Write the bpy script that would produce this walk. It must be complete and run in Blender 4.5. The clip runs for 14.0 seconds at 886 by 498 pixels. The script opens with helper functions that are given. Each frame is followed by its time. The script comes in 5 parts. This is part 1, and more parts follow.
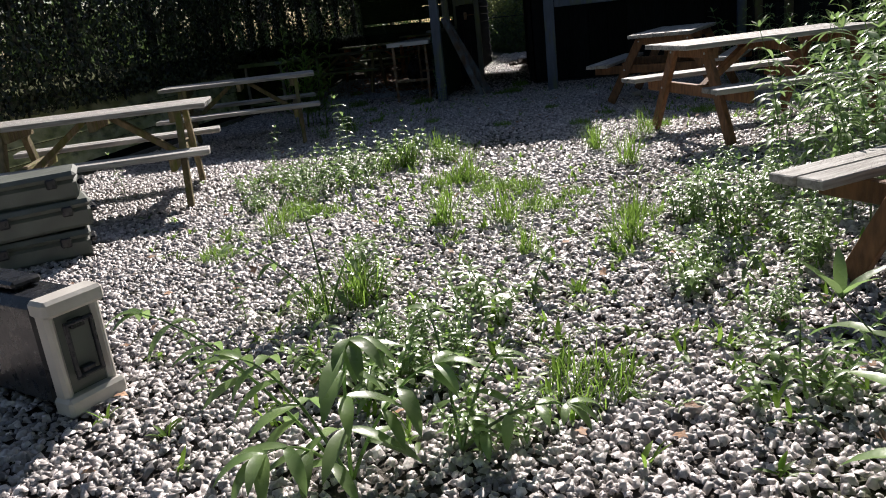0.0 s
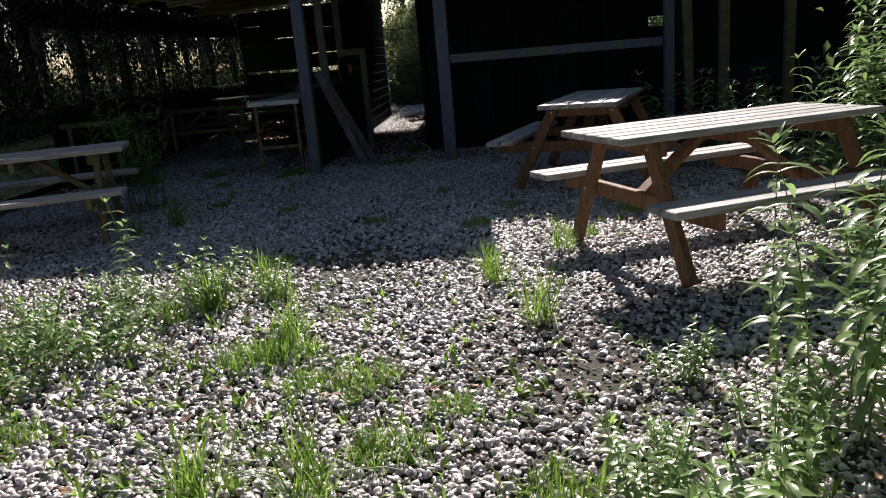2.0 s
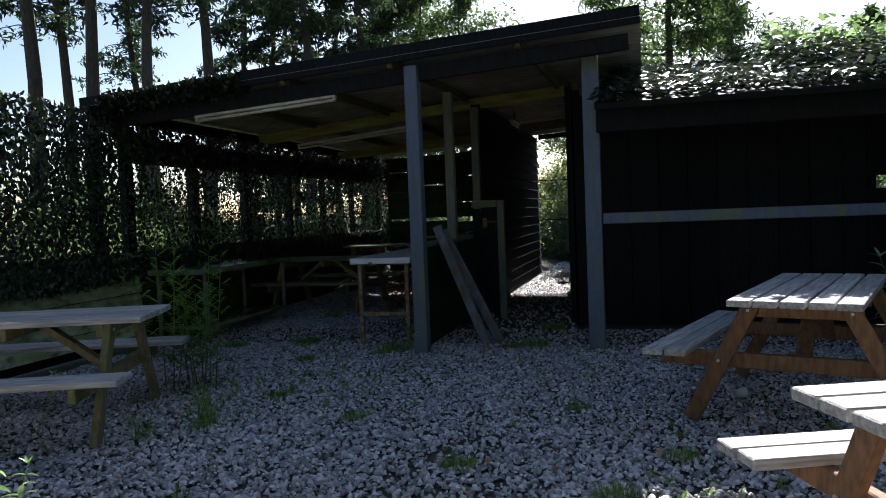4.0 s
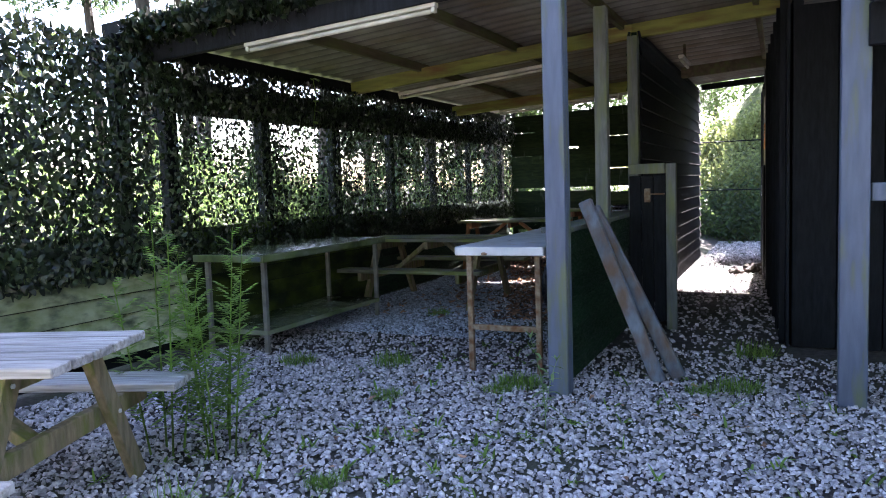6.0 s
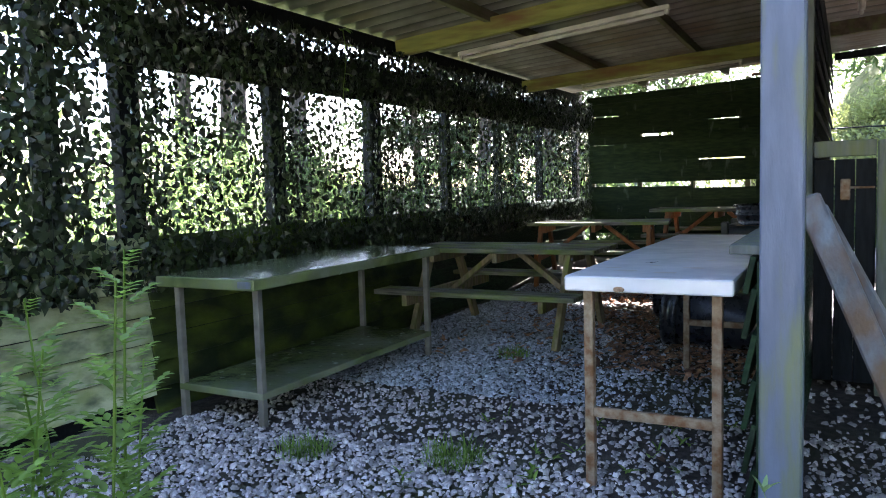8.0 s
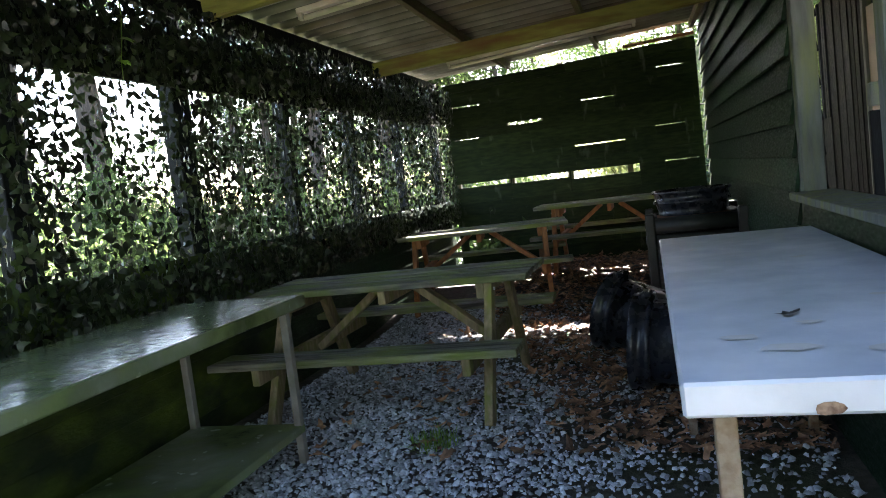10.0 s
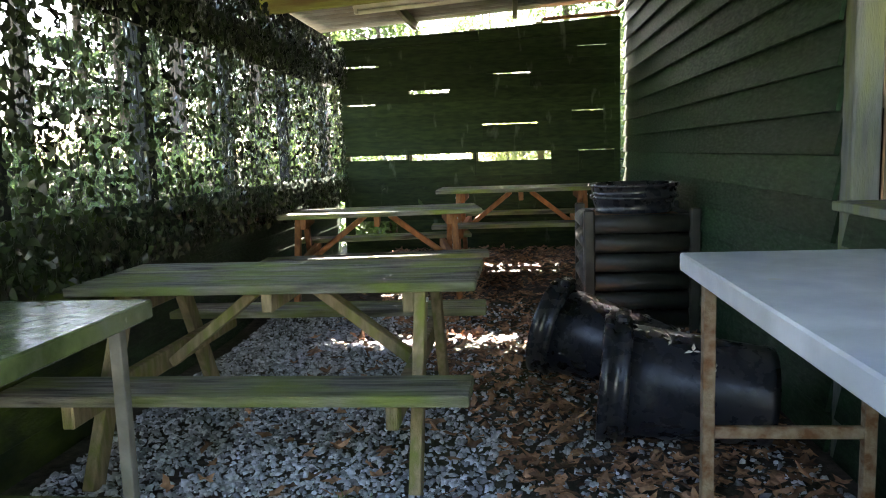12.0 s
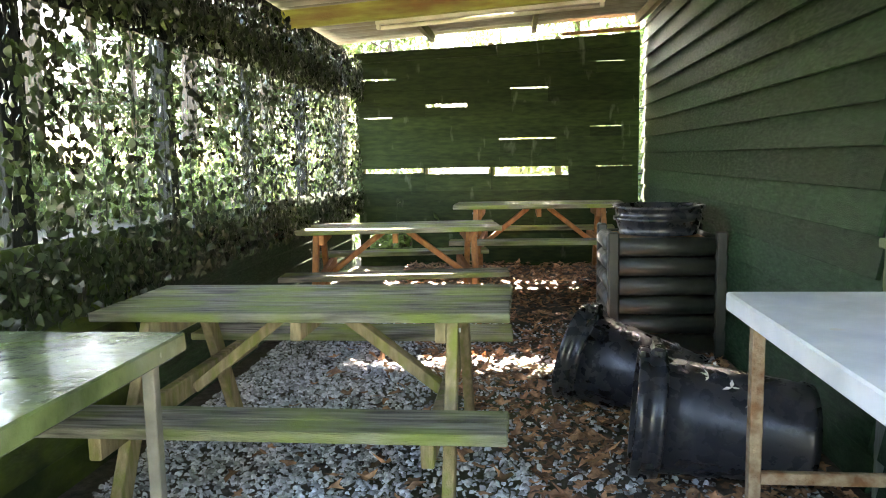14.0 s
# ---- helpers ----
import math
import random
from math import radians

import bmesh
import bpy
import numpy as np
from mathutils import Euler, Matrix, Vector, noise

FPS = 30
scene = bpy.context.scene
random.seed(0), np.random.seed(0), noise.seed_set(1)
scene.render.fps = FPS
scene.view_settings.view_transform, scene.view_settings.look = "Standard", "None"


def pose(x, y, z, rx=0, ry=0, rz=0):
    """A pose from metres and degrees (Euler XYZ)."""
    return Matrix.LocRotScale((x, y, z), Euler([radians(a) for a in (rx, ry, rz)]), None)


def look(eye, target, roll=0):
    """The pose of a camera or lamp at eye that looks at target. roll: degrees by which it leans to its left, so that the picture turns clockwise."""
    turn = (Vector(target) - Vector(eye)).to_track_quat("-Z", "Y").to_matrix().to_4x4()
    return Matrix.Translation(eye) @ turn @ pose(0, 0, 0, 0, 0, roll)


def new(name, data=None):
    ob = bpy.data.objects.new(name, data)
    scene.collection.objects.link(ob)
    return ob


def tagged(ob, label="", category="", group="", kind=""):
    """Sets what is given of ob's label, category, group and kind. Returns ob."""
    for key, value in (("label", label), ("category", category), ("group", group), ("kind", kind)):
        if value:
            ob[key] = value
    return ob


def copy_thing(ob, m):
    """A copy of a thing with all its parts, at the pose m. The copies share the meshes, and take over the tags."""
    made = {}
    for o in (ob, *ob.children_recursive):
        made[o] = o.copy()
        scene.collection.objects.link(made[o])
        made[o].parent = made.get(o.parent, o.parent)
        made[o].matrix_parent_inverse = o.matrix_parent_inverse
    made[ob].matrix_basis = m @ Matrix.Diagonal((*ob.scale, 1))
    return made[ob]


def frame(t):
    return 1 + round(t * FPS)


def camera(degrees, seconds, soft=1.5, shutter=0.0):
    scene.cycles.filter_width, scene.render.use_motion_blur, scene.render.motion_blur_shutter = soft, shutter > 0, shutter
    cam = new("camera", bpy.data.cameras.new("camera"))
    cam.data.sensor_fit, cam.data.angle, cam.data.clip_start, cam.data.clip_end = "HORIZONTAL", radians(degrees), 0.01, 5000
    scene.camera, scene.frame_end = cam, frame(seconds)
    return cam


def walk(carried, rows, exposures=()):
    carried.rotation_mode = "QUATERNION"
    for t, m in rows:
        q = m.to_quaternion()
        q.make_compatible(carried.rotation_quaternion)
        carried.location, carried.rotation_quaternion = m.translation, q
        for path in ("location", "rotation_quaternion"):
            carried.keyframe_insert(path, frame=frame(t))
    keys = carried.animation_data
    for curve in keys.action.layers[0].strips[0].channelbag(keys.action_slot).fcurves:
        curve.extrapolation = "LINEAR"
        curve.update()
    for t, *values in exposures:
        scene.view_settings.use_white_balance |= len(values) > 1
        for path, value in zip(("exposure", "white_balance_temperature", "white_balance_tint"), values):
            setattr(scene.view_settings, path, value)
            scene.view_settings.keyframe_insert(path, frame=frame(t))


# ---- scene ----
cam = camera(61.5, 14.0, soft=1.0)
PATH = [
    (0, (5.079, -11.141, 1.147), (4.731, -9.261, 0.562), -6.3),
    (0.5, (5.083, -10.572, 1.15), (4.811, -8.693, 0.523), -5.2),
    (1, (5.099, -10.001, 1.222), (4.968, -8.083, 0.669), -4.0),
    (1.5, (5.157, -9.448, 1.24), (4.912, -7.53, 0.729), -5.4),
    (2, (5.28, -8.946, 1.258), (5.157, -7.014, 0.754), -4.9),
    (2.5, (5.356, -8.335, 1.316), (5.305, -6.353, 1.049), -3.5),
    (3, (5.449, -7.799, 1.333), (5.169, -5.82, 1.299), -3.5),
    (3.5, (5.477, -7.391, 1.335), (5.005, -5.447, 1.351), -2.5),
    (3.7, (5.446, -7.178, 1.315), (4.945, -5.243, 1.244), -2.5),
    (5.8, (4.625, -4.791, 1.297), (3.845, -2.955, 1.15), -1.9),
    (6, (4.56, -4.576, 1.308), (3.723, -2.768, 1.14), -1.9),
    (6.5, (4.257, -4.078, 1.288), (3.447, -2.257, 1.123), -0.1),
    (7, (3.927, -3.656, 1.298), (3.092, -1.848, 1.119), -1.2),
    (7.2, (3.827, -3.462, 1.278), (2.863, -1.717, 1.108), -1.6),
    (9.3, (2.818, -1.619, 1.241), (2.042, 0.218, 1.084), -4.6),
    (9.5, (2.695, -1.459, 1.232), (2.054, 0.428, 1.056), -4.3),
    (10, (2.468, -1.145, 1.258), (1.92, 0.77, 1.085), -6.9),
    (10.5, (2.282, -0.717, 1.248), (1.744, 1.208, 1.158), -5.5),
    (11, (2.086, -0.435, 1.252), (1.89, 1.547, 1.076), -3.1),
    (11.5, (1.972, -0.221, 1.253), (1.864, 1.761, 1.005), -4.9),
    (12, (1.953, -0.093, 1.239), (1.76, 1.881, 0.981), -1.9),
    (12.5, (1.888, -0.05, 1.251), (1.744, 1.922, 0.952), -1.4),
    (13, (1.848, -0.021, 1.278), (1.658, 1.951, 1.003), -0.9),
    (13.5, (1.845, -0.024, 1.308), (1.616, 1.951, 1.088), -2.1),
    (14, (1.837, -0.035, 1.325), (1.631, 1.94, 1.084), -1.1),
]
walk(cam, [(t, look(e, a, r)) for t, e, a, r in PATH],
     exposures=[(0, 0.5, 6500, 14), (2.0, 0.66, 6550, 16), (2.6, 0.7, 6300, 15), (3.2, 1.1, 6150, 12), (3.7, 1.3, 6050, 12), (5.8, 3.75, 6150, 25), (6.5, 4.4, 6100, 25), (7.2, 4.55, 6150, 23),
                (9.3, 4.45, 6550, 19), (11, 5.0, 6750, 17), (12.5, 5.9, 7350, 18), (14, 6.65, 7850, 17)])

# ---- world and sun ----
SUN_EL, SUN_AZ = 35.2, 0.4      # azimuth: degrees east of +Y
world = bpy.data.worlds.new("sky")
scene.world = world
world.use_nodes = True
wn = world.node_tree.nodes
sky = wn.new("ShaderNodeTexSky")
sky.sky_type = 'NISHITA'
sky.sun_disc = False
sky.sun_elevation = radians(SUN_EL)
sky.sun_rotation = radians(SUN_AZ)
world.node_tree.links.new(sky.outputs[0], wn["Background"].inputs[0])
wn["Background"].inputs[1].default_value = 0.052
sun = new("sun", bpy.data.lights.new("sun", 'SUN'))
sun.data.energy = 5.0
sun.data.angle = radians(0.5)
sun.data.color = (1.0, 0.95, 0.87)
sd = Vector((math.sin(radians(SUN_AZ)) * math.cos(radians(SUN_EL)), math.cos(radians(SUN_AZ)) * math.cos(radians(SUN_EL)), math.sin(radians(SUN_EL))))
sun.matrix_world = look(sd * 50, (0, 0, 0))


# ---- materials ----
def material(name, base, second=None, rough=0.8, scale=6.0, bump=0.3, bump_scale=60.0, metallic=0.0, stretch=(1, 1, 1),
             third=None, third_amount=0.5, third_scale=2.0, per_object=0.0, per_island=0.0, spec=0.4, translucent=0.0, contrast=(0.35, 0.65), third_stretch=None):
    m = bpy.data.materials.new(name)
    m.use_nodes = True
    n, l = m.node_tree.nodes, m.node_tree.links
    b = n["Principled BSDF"]
    b.inputs["Roughness"].default_value = rough
    b.inputs["Metallic"].default_value = metallic
    b.inputs["Specular IOR Level"].default_value = spec
    co = n.new("ShaderNodeTexCoord")
    mp = n.new("ShaderNodeMapping")
    mp.inputs["Scale"].default_value = stretch
    l.new(co.outputs["Object"], mp.inputs[0])
    second = second or tuple(c * 0.6 for c in base)

    mp3 = mp
    if third_stretch:
        mp3 = n.new("ShaderNodeMapping")
        mp3.inputs["Scale"].default_value = third_stretch
        l.new(co.outputs["Object"], mp3.inputs[0])

    def ramped(sc, lo, hi, detail=6, mp=mp):
        t = n.new("ShaderNodeTexNoise")
        t.inputs["Scale"].default_value = sc
        t.inputs["Detail"].default_value = detail
        l.new(mp.outputs[0], t.inputs["Vector"])
        r = n.new("ShaderNodeMapRange")
        r.inputs[1].default_value, r.inputs[2].default_value = lo, hi
        l.new(t.outputs["Fac"], r.inputs[0])
        return r.outputs[0]

    def mix(f, a, c):
        x = n.new("ShaderNodeMix")
        x.data_type = 'RGBA'
        if isinstance(f, float):
            x.inputs[0].default_value = f
        else:
            l.new(f, x.inputs[0])
        for k, v in ((6, a), (7, c)):
            if isinstance(v, tuple):
                x.inputs[k].default_value = (*v, 1)
            else:
                l.new(v, x.inputs[k])
        return x.outputs[2]

    col = mix(ramped(scale, *contrast), base, second)
    if third:
        f = ramped(third_scale, 0.5 - 0.3 * third_amount, 0.75 - 0.3 * third_amount, 8, mp3)
        col = mix(f, col, third)
    for amount, kind in ((per_object, 0), (per_island, 1)):
        if amount:
            if kind == 0:
                o = n.new("ShaderNodeObjectInfo").outputs["Random"]
            else:
                o = n.new("ShaderNodeNewGeometry").outputs["Random Per Island"]
            h = n.new("ShaderNodeHueSaturation")
            r = n.new("ShaderNodeMapRange")
            r.inputs[3].default_value, r.inputs[4].default_value = 1 - amount, 1 + amount
            l.new(o, r.inputs[0])
            l.new(r.outputs[0], h.inputs["Value"])
            l.new(col, h.inputs["Color"])
            col = h.outputs[0]
    l.new(col, b.inputs["Base Color"])
    rr = n.new("ShaderNodeMapRange")
    rr.inputs[3].default_value, rr.inputs[4].default_value = max(0.02, rough - 0.12), min(1, rough + 0.12)
    l.new(ramped(scale * 2.3, 0.3, 0.7), rr.inputs[0])
    l.new(rr.outputs[0], b.inputs["Roughness"])
    if bump:
        t = n.new("ShaderNodeTexNoise")
        t.inputs["Scale"].default_value = bump_scale
        t.inputs["Detail"].default_value = 5
        l.new(mp.outputs[0], t.inputs["Vector"])
        bp = n.new("ShaderNodeBump")
        bp.inputs["Strength"].default_value = bump
        bp.inputs["Distance"].default_value = 0.01
        l.new(t.outputs["Fac"], bp.inputs["Height"])
        l.new(bp.outputs[0], b.inputs["Normal"])
    if translucent:
        tr = n.new("ShaderNodeBsdfTranslucent")
        g = n.new("ShaderNodeHueSaturation")
        g.inputs["Value"].default_value = 1.6
        l.new(col, g.inputs["Color"])
        l.new(g.outputs[0], tr.inputs[0])
        mx = n.new("ShaderNodeMixShader")
        mx.inputs[0].default_value = translucent
        l.new(b.outputs[0], mx.inputs[1])
        l.new(tr.outputs[0], mx.inputs[2])
        l.new(mx.outputs[0], n["Material Output"].inputs[0])
    return m


GRAVEL_BED = material("gravel bed", (0.095, 0.08, 0.07), (0.04, 0.034, 0.03), 0.95, 25, 0.9, 90, third=(0.06, 0.07, 0.03), third_amount=0.2, third_scale=0.8)
STONE = material("pebble", (0.57, 0.53, 0.52), (0.33, 0.285, 0.275), 0.42, 40, 0.25, 120, per_island=0.65, spec=0.75)
# The yard pebble again, with the bluish cast of the roof's shade as colour.
STONE_SHADE = material("pebble with shade blue", (0.52, 0.55, 0.60), (0.31, 0.325, 0.35), 0.6, 40, 0.2, 120, per_island=0.6)
DEAD_LEAF = material("dead leaf", (0.38, 0.215, 0.125), (0.17, 0.09, 0.05), 0.7, 30, 0.2, 80, per_island=0.75)
WOOD = material("weathered picnic wood", (0.52, 0.50, 0.475), (0.27, 0.25, 0.23), 0.6, 4, 0.5, 30, stretch=(1, 14, 14), per_object=0.2)
WOOD_END = material("brown stained wood", (0.26, 0.13, 0.06), (0.14, 0.07, 0.035), 0.7, 5, 0.4, 30, stretch=(8, 8, 2), per_object=0.2)
MOSSY = material("mossy bench wood", (0.25, 0.24, 0.185), (0.05, 0.046, 0.036), 0.75, 3, 0.8, 30, stretch=(1.2, 12, 12), third=(0.17, 0.215, 0.04), third_amount=0.3, third_scale=3, third_stretch=(1, 1.6, 1), per_object=0.25)
ORANGE_WOOD = material("orange brown wood", (0.36, 0.15, 0.05), (0.22, 0.09, 0.035), 0.7, 5, 0.4, 30, stretch=(8, 8, 2), per_object=0.2)
MOSS_LEG = material("moss green leg wood", (0.27, 0.21, 0.12), (0.14, 0.11, 0.06), 0.8, 4, 0.5, 30, stretch=(8, 8, 2), third=(0.16, 0.175, 0.035), third_amount=0.1, per_object=0.2)
GREEN_BOARD = material("dark green painted board", (0.017, 0.042, 0.019), (0.008, 0.020, 0.010), 0.5, 4, 0.3, 40, stretch=(2, 2, 9), third=(0.13, 0.16, 0.13), third_amount=-0.47, third_scale=1.2, third_stretch=(8, 8, 2.5), per_object=0.34, spec=0.13)
MOSS_BOARD = material("algae covered board", (0.46, 0.48, 0.29), (0.25, 0.29, 0.12), 0.9, 5, 0.4, 40, stretch=(1, 1, 2), third=(0.07, 0.085, 0.05), third_amount=0.05, third_scale=6, per_object=0.2)
# Vivid moss colour, darkened further to carry the shade round the worktable.
MOSS_DARK = material("vivid moss board with shade in its tone", (0.10, 0.14, 0.02), (0.04, 0.06, 0.014), 0.85, 4, 0.5, 40, stretch=(1, 1, 2), third=(0.02, 0.03, 0.014), third_amount=0.35, third_scale=2.5, per_object=0.25, spec=0.2)
BLACK_BOARD = material("black stained plank", (0.013, 0.014, 0.017), (0.007, 0.008, 0.009), 0.7, 6, 0.3, 40, stretch=(6, 6, 1), per_object=0.3, spec=0.12)
BLUE_POST = material("blue grey painted post", (0.105, 0.13, 0.19), (0.08, 0.10, 0.145), 0.55, 4, 0.2, 40, stretch=(6, 6, 1), third=(0.14, 0.16, 0.05), third_amount=0.02, third_scale=2)
GREY_POST = material("grey green painted timber", (0.155, 0.165, 0.155), (0.10, 0.11, 0.10), 0.7, 5, 0.3, 40, stretch=(6, 6, 1), third=(0.16, 0.18, 0.07), third_amount=0.2)
RAFTER = material("algae streaked rafter", (0.29, 0.29, 0.07), (0.19, 0.19, 0.05), 0.8, 3, 0.4, 40, stretch=(1, 3, 6), third=(0.18, 0.09, 0.035), third_amount=0.1, third_scale=1.5)
PURLIN = material("brown purlin", (0.13, 0.10, 0.06), (0.07, 0.05, 0.03), 0.8, 4, 0.4, 40, stretch=(6, 1, 6), third=(0.13, 0.14, 0.05), third_amount=0.25)
TIN = material("corrugated sheet", (0.27, 0.255, 0.235), (0.18, 0.17, 0.155), 0.55, 4, 0.15, 60, metallic=0.2, third=(0.16, 0.12, 0.08), third_amount=0.2, third_scale=1.5)
# Sheet colour turns darker along each rising fold of the corrugation.
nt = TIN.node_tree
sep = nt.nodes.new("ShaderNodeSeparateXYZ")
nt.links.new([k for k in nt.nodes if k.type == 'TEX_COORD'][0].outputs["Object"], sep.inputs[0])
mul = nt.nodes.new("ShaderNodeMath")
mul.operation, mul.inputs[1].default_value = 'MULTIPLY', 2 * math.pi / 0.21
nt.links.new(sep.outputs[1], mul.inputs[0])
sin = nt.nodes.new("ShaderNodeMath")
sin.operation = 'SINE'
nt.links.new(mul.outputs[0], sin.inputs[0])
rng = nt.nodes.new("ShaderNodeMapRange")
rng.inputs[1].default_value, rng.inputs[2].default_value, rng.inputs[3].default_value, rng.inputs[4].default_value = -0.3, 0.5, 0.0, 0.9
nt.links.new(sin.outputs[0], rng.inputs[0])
fold_bands = nt.nodes.new("ShaderNodeMix")
fold_bands.data_type = 'RGBA'
nt.links.new(rng.outputs[0], fold_bands.inputs[0])
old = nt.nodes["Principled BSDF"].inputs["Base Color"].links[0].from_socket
nt.links.new(old, fold_bands.inputs[6])
fold_bands.inputs[7].default_value = (0.05, 0.046, 0.042, 1)
nt.links.new(fold_bands.outputs[2], nt.nodes["Principled BSDF"].inputs["Base Color"])
STEEL = material("dull stainless steel", (0.66, 0.67, 0.69), (0.48, 0.50, 0.51), 0.40, 5, 0.08, 60, metallic=0.12, third=(0.44, 0.47, 0.53), third_amount=0.2, third_scale=3)
STEEL_MOSS = material("algae filmed steel", (0.17, 0.21, 0.085), (0.06, 0.08, 0.03), 0.17, 6, 0.35, 22, metallic=0.1, third=(0.26, 0.28, 0.20), third_amount=0.15, third_scale=3, spec=0.14)
RUST = material("rusty steel leg", (0.30, 0.235, 0.165), (0.16, 0.075, 0.03), 0.7, 25, 0.4, 90, metallic=0.2)
TUBE = material("old white lamp batten", (0.55, 0.52, 0.44), (0.42, 0.38, 0.30), 0.5, 6, 0.1, 60)
BLACK_PLASTIC = material("black plastic", (0.014, 0.016, 0.022), (0.02, 0.022, 0.028), 0.29, 8, 0.1, 50, third=(0.06, 0.06, 0.056), third_amount=-0.2, third_scale=6)
LOG_PLASTIC = material("black log panel", (0.03, 0.033, 0.028), (0.018, 0.02, 0.018), 0.5, 8, 0.2, 50)
NET = material("camouflage scrap", (0.022, 0.034, 0.011), (0.012, 0.019, 0.008), 0.34, 3, 0, translucent=0.13, per_island=0.8, spec=0.4)
LEAF = material("weed leaf", (0.22, 0.32, 0.115), (0.14, 0.23, 0.075), 0.33, 8, 0.1, 60, spec=0.7, translucent=0.42, per_island=0.35)
GRASS = material("grass blade", (0.18, 0.29, 0.05), (0.12, 0.21, 0.035), 0.45, 8, 0, translucent=0.5, per_island=0.35)
FOLIAGE = material("tree leaf", (0.08, 0.12, 0.035), (0.05, 0.085, 0.03), 0.5, 2, 0, translucent=0.5, per_island=0.45)
DARK_FOLIAGE = material("conifer needle", (0.045, 0.07, 0.03), (0.025, 0.045, 0.02), 0.55, 2, 0, translucent=0.4, per_island=0.45)
BARK = material("bark", (0.09, 0.07, 0.055), (0.05, 0.04, 0.03), 0.9, 8, 0.8, 20, stretch=(3, 3, 0.6))
SCRUB = material("dry scrub leaf", (0.27, 0.29, 0.11), (0.19, 0.23, 0.07), 0.6, 8, 0, translucent=0.4, per_island=0.4)
FIELD = material("field grass", (0.06, 0.09, 0.03), (0.09, 0.115, 0.04), 0.9, 3, 0.5, 30, spec=0.1)
GALV = material("dull galvanised leg", (0.22, 0.21, 0.18), (0.13, 0.12, 0.10), 0.6, 9, 0.2, 60, metallic=0.2)
GRASS_BANK = material("grassy bank", (0.13, 0.15, 0.05), (0.30, 0.29, 0.13), 0.9, 5, 0.9, 30, third=(0.06, 0.085, 0.025), third_amount=0.3, third_scale=2.5, spec=0.1)
MESH_WIRE = material("green fence wire", (0.10, 0.12, 0.10), None, 0.5, 8, 0)
CREAM = material("cream painted panel", (0.62, 0.52, 0.36), (0.52, 0.43, 0.30), 0.6, 5, 0.1, 40)
ORANGE = material("orange sign", (0.85, 0.27, 0.01), (0.80, 0.24, 0.01), 0.5, 5, 0)
DARK_INK = material("black lettering", (0.02, 0.02, 0.02), None, 0.6, 5, 0)
YELLOW = material("faded yellow print", (0.45, 0.40, 0.06), (0.36, 0.33, 0.06), 0.7, 5, 0)
CASE_GREY = material("grey plastic case", (0.15, 0.165, 0.145), (0.11, 0.12, 0.105), 0.5, 5, 0.1, 50)
CASE_WHITE = material("off white plastic crate", (0.62, 0.59, 0.54), (0.5, 0.47, 0.43), 0.5, 5, 0.1, 50)
FLAG = material("dark green flag cloth", (0.05, 0.065, 0.035), (0.035, 0.045, 0.025), 0.85, 5, 0.2, 90, translucent=0.1)


# ---- mesh helpers ----
def box(bm, c, s, m=None, bevel=0.0):
    t = Matrix.Translation(c) @ (m or Matrix()) @ Matrix.Diagonal((*s, 1))
    r = bmesh.ops.create_cube(bm, size=1, matrix=t)
    if bevel:
        es = list({e for v in r["verts"] for e in v.link_edges})
        bmesh.ops.bevel(bm, geom=es, offset=bevel, segments=1, affect='EDGES')
    return bm


def beam(bm, a, b, w, h, bevel=0.004, up=(0, 0, 1)):
    """A squared timber from a to b: w across, h along up."""
    a, b = Vector(a), Vector(b)
    d = (b - a)
    z = d.normalized()
    x = Vector(up).cross(z)
    x = x.normalized() if x.length > 1e-4 else Vector((1, 0, 0))
    y = z.cross(x)
    m = Matrix((x, y, z)).transposed().to_4x4()
    return box(bm, (a + b) / 2, (w, h, d.length), m, bevel)


def tube(bm, a, b, r, n=8, r2=None):
    a, b = Vector(a), Vector(b)
    d = b - a
    m = Matrix.Translation((a + b) / 2) @ d.to_track_quat('Z', 'Y').to_matrix().to_4x4()
    bmesh.ops.create_cone(bm, cap_ends=True, segments=n, radius1=r, radius2=r if r2 is None else r2, depth=d.length, matrix=m)
    return bm


def mesh_of(name, bm, mat, smooth=False):
    me = bpy.data.meshes.new(name)
    bm.to_mesh(me)
    bm.free()
    me.materials.append(mat)
    if smooth:
        me.polygons.foreach_set("use_smooth", [True] * len(me.polygons))
    return me


def part(name, bm, mat, parent=None, label="", smooth=False):
    ob = new(name, mesh_of(name, bm, mat, smooth))
    ob.parent = parent
    if label:
        ob["label"] = label
    return ob


def raw(name, verts, faces, mat, parent=None, smooth=False):
    me = bpy.data.meshes.new(name)
    me.from_pydata(verts, [], faces)
    me.materials.append(mat)
    if smooth:
        me.polygons.foreach_set("use_smooth", [True] * len(me.polygons))
    ob = new(name, me)
    ob.parent = parent
    return ob


def thing(name, m, label, category, group="", kind=""):
    ob = new(name)
    ob.matrix_basis = m
    return tagged(ob, label, category, group, kind)


def floor_z(x, y):
    """Height of the ground: nearly level, a low mound of litter at the shelter's end."""
    k = min(1, max(0, (y - 4.6) / 2.2))
    rise = 0.13 * k * k * (3 - 2 * k) if y > 4.6 and x < 3.2 else 0
    return rise


RNG = np.random.default_rng(7)
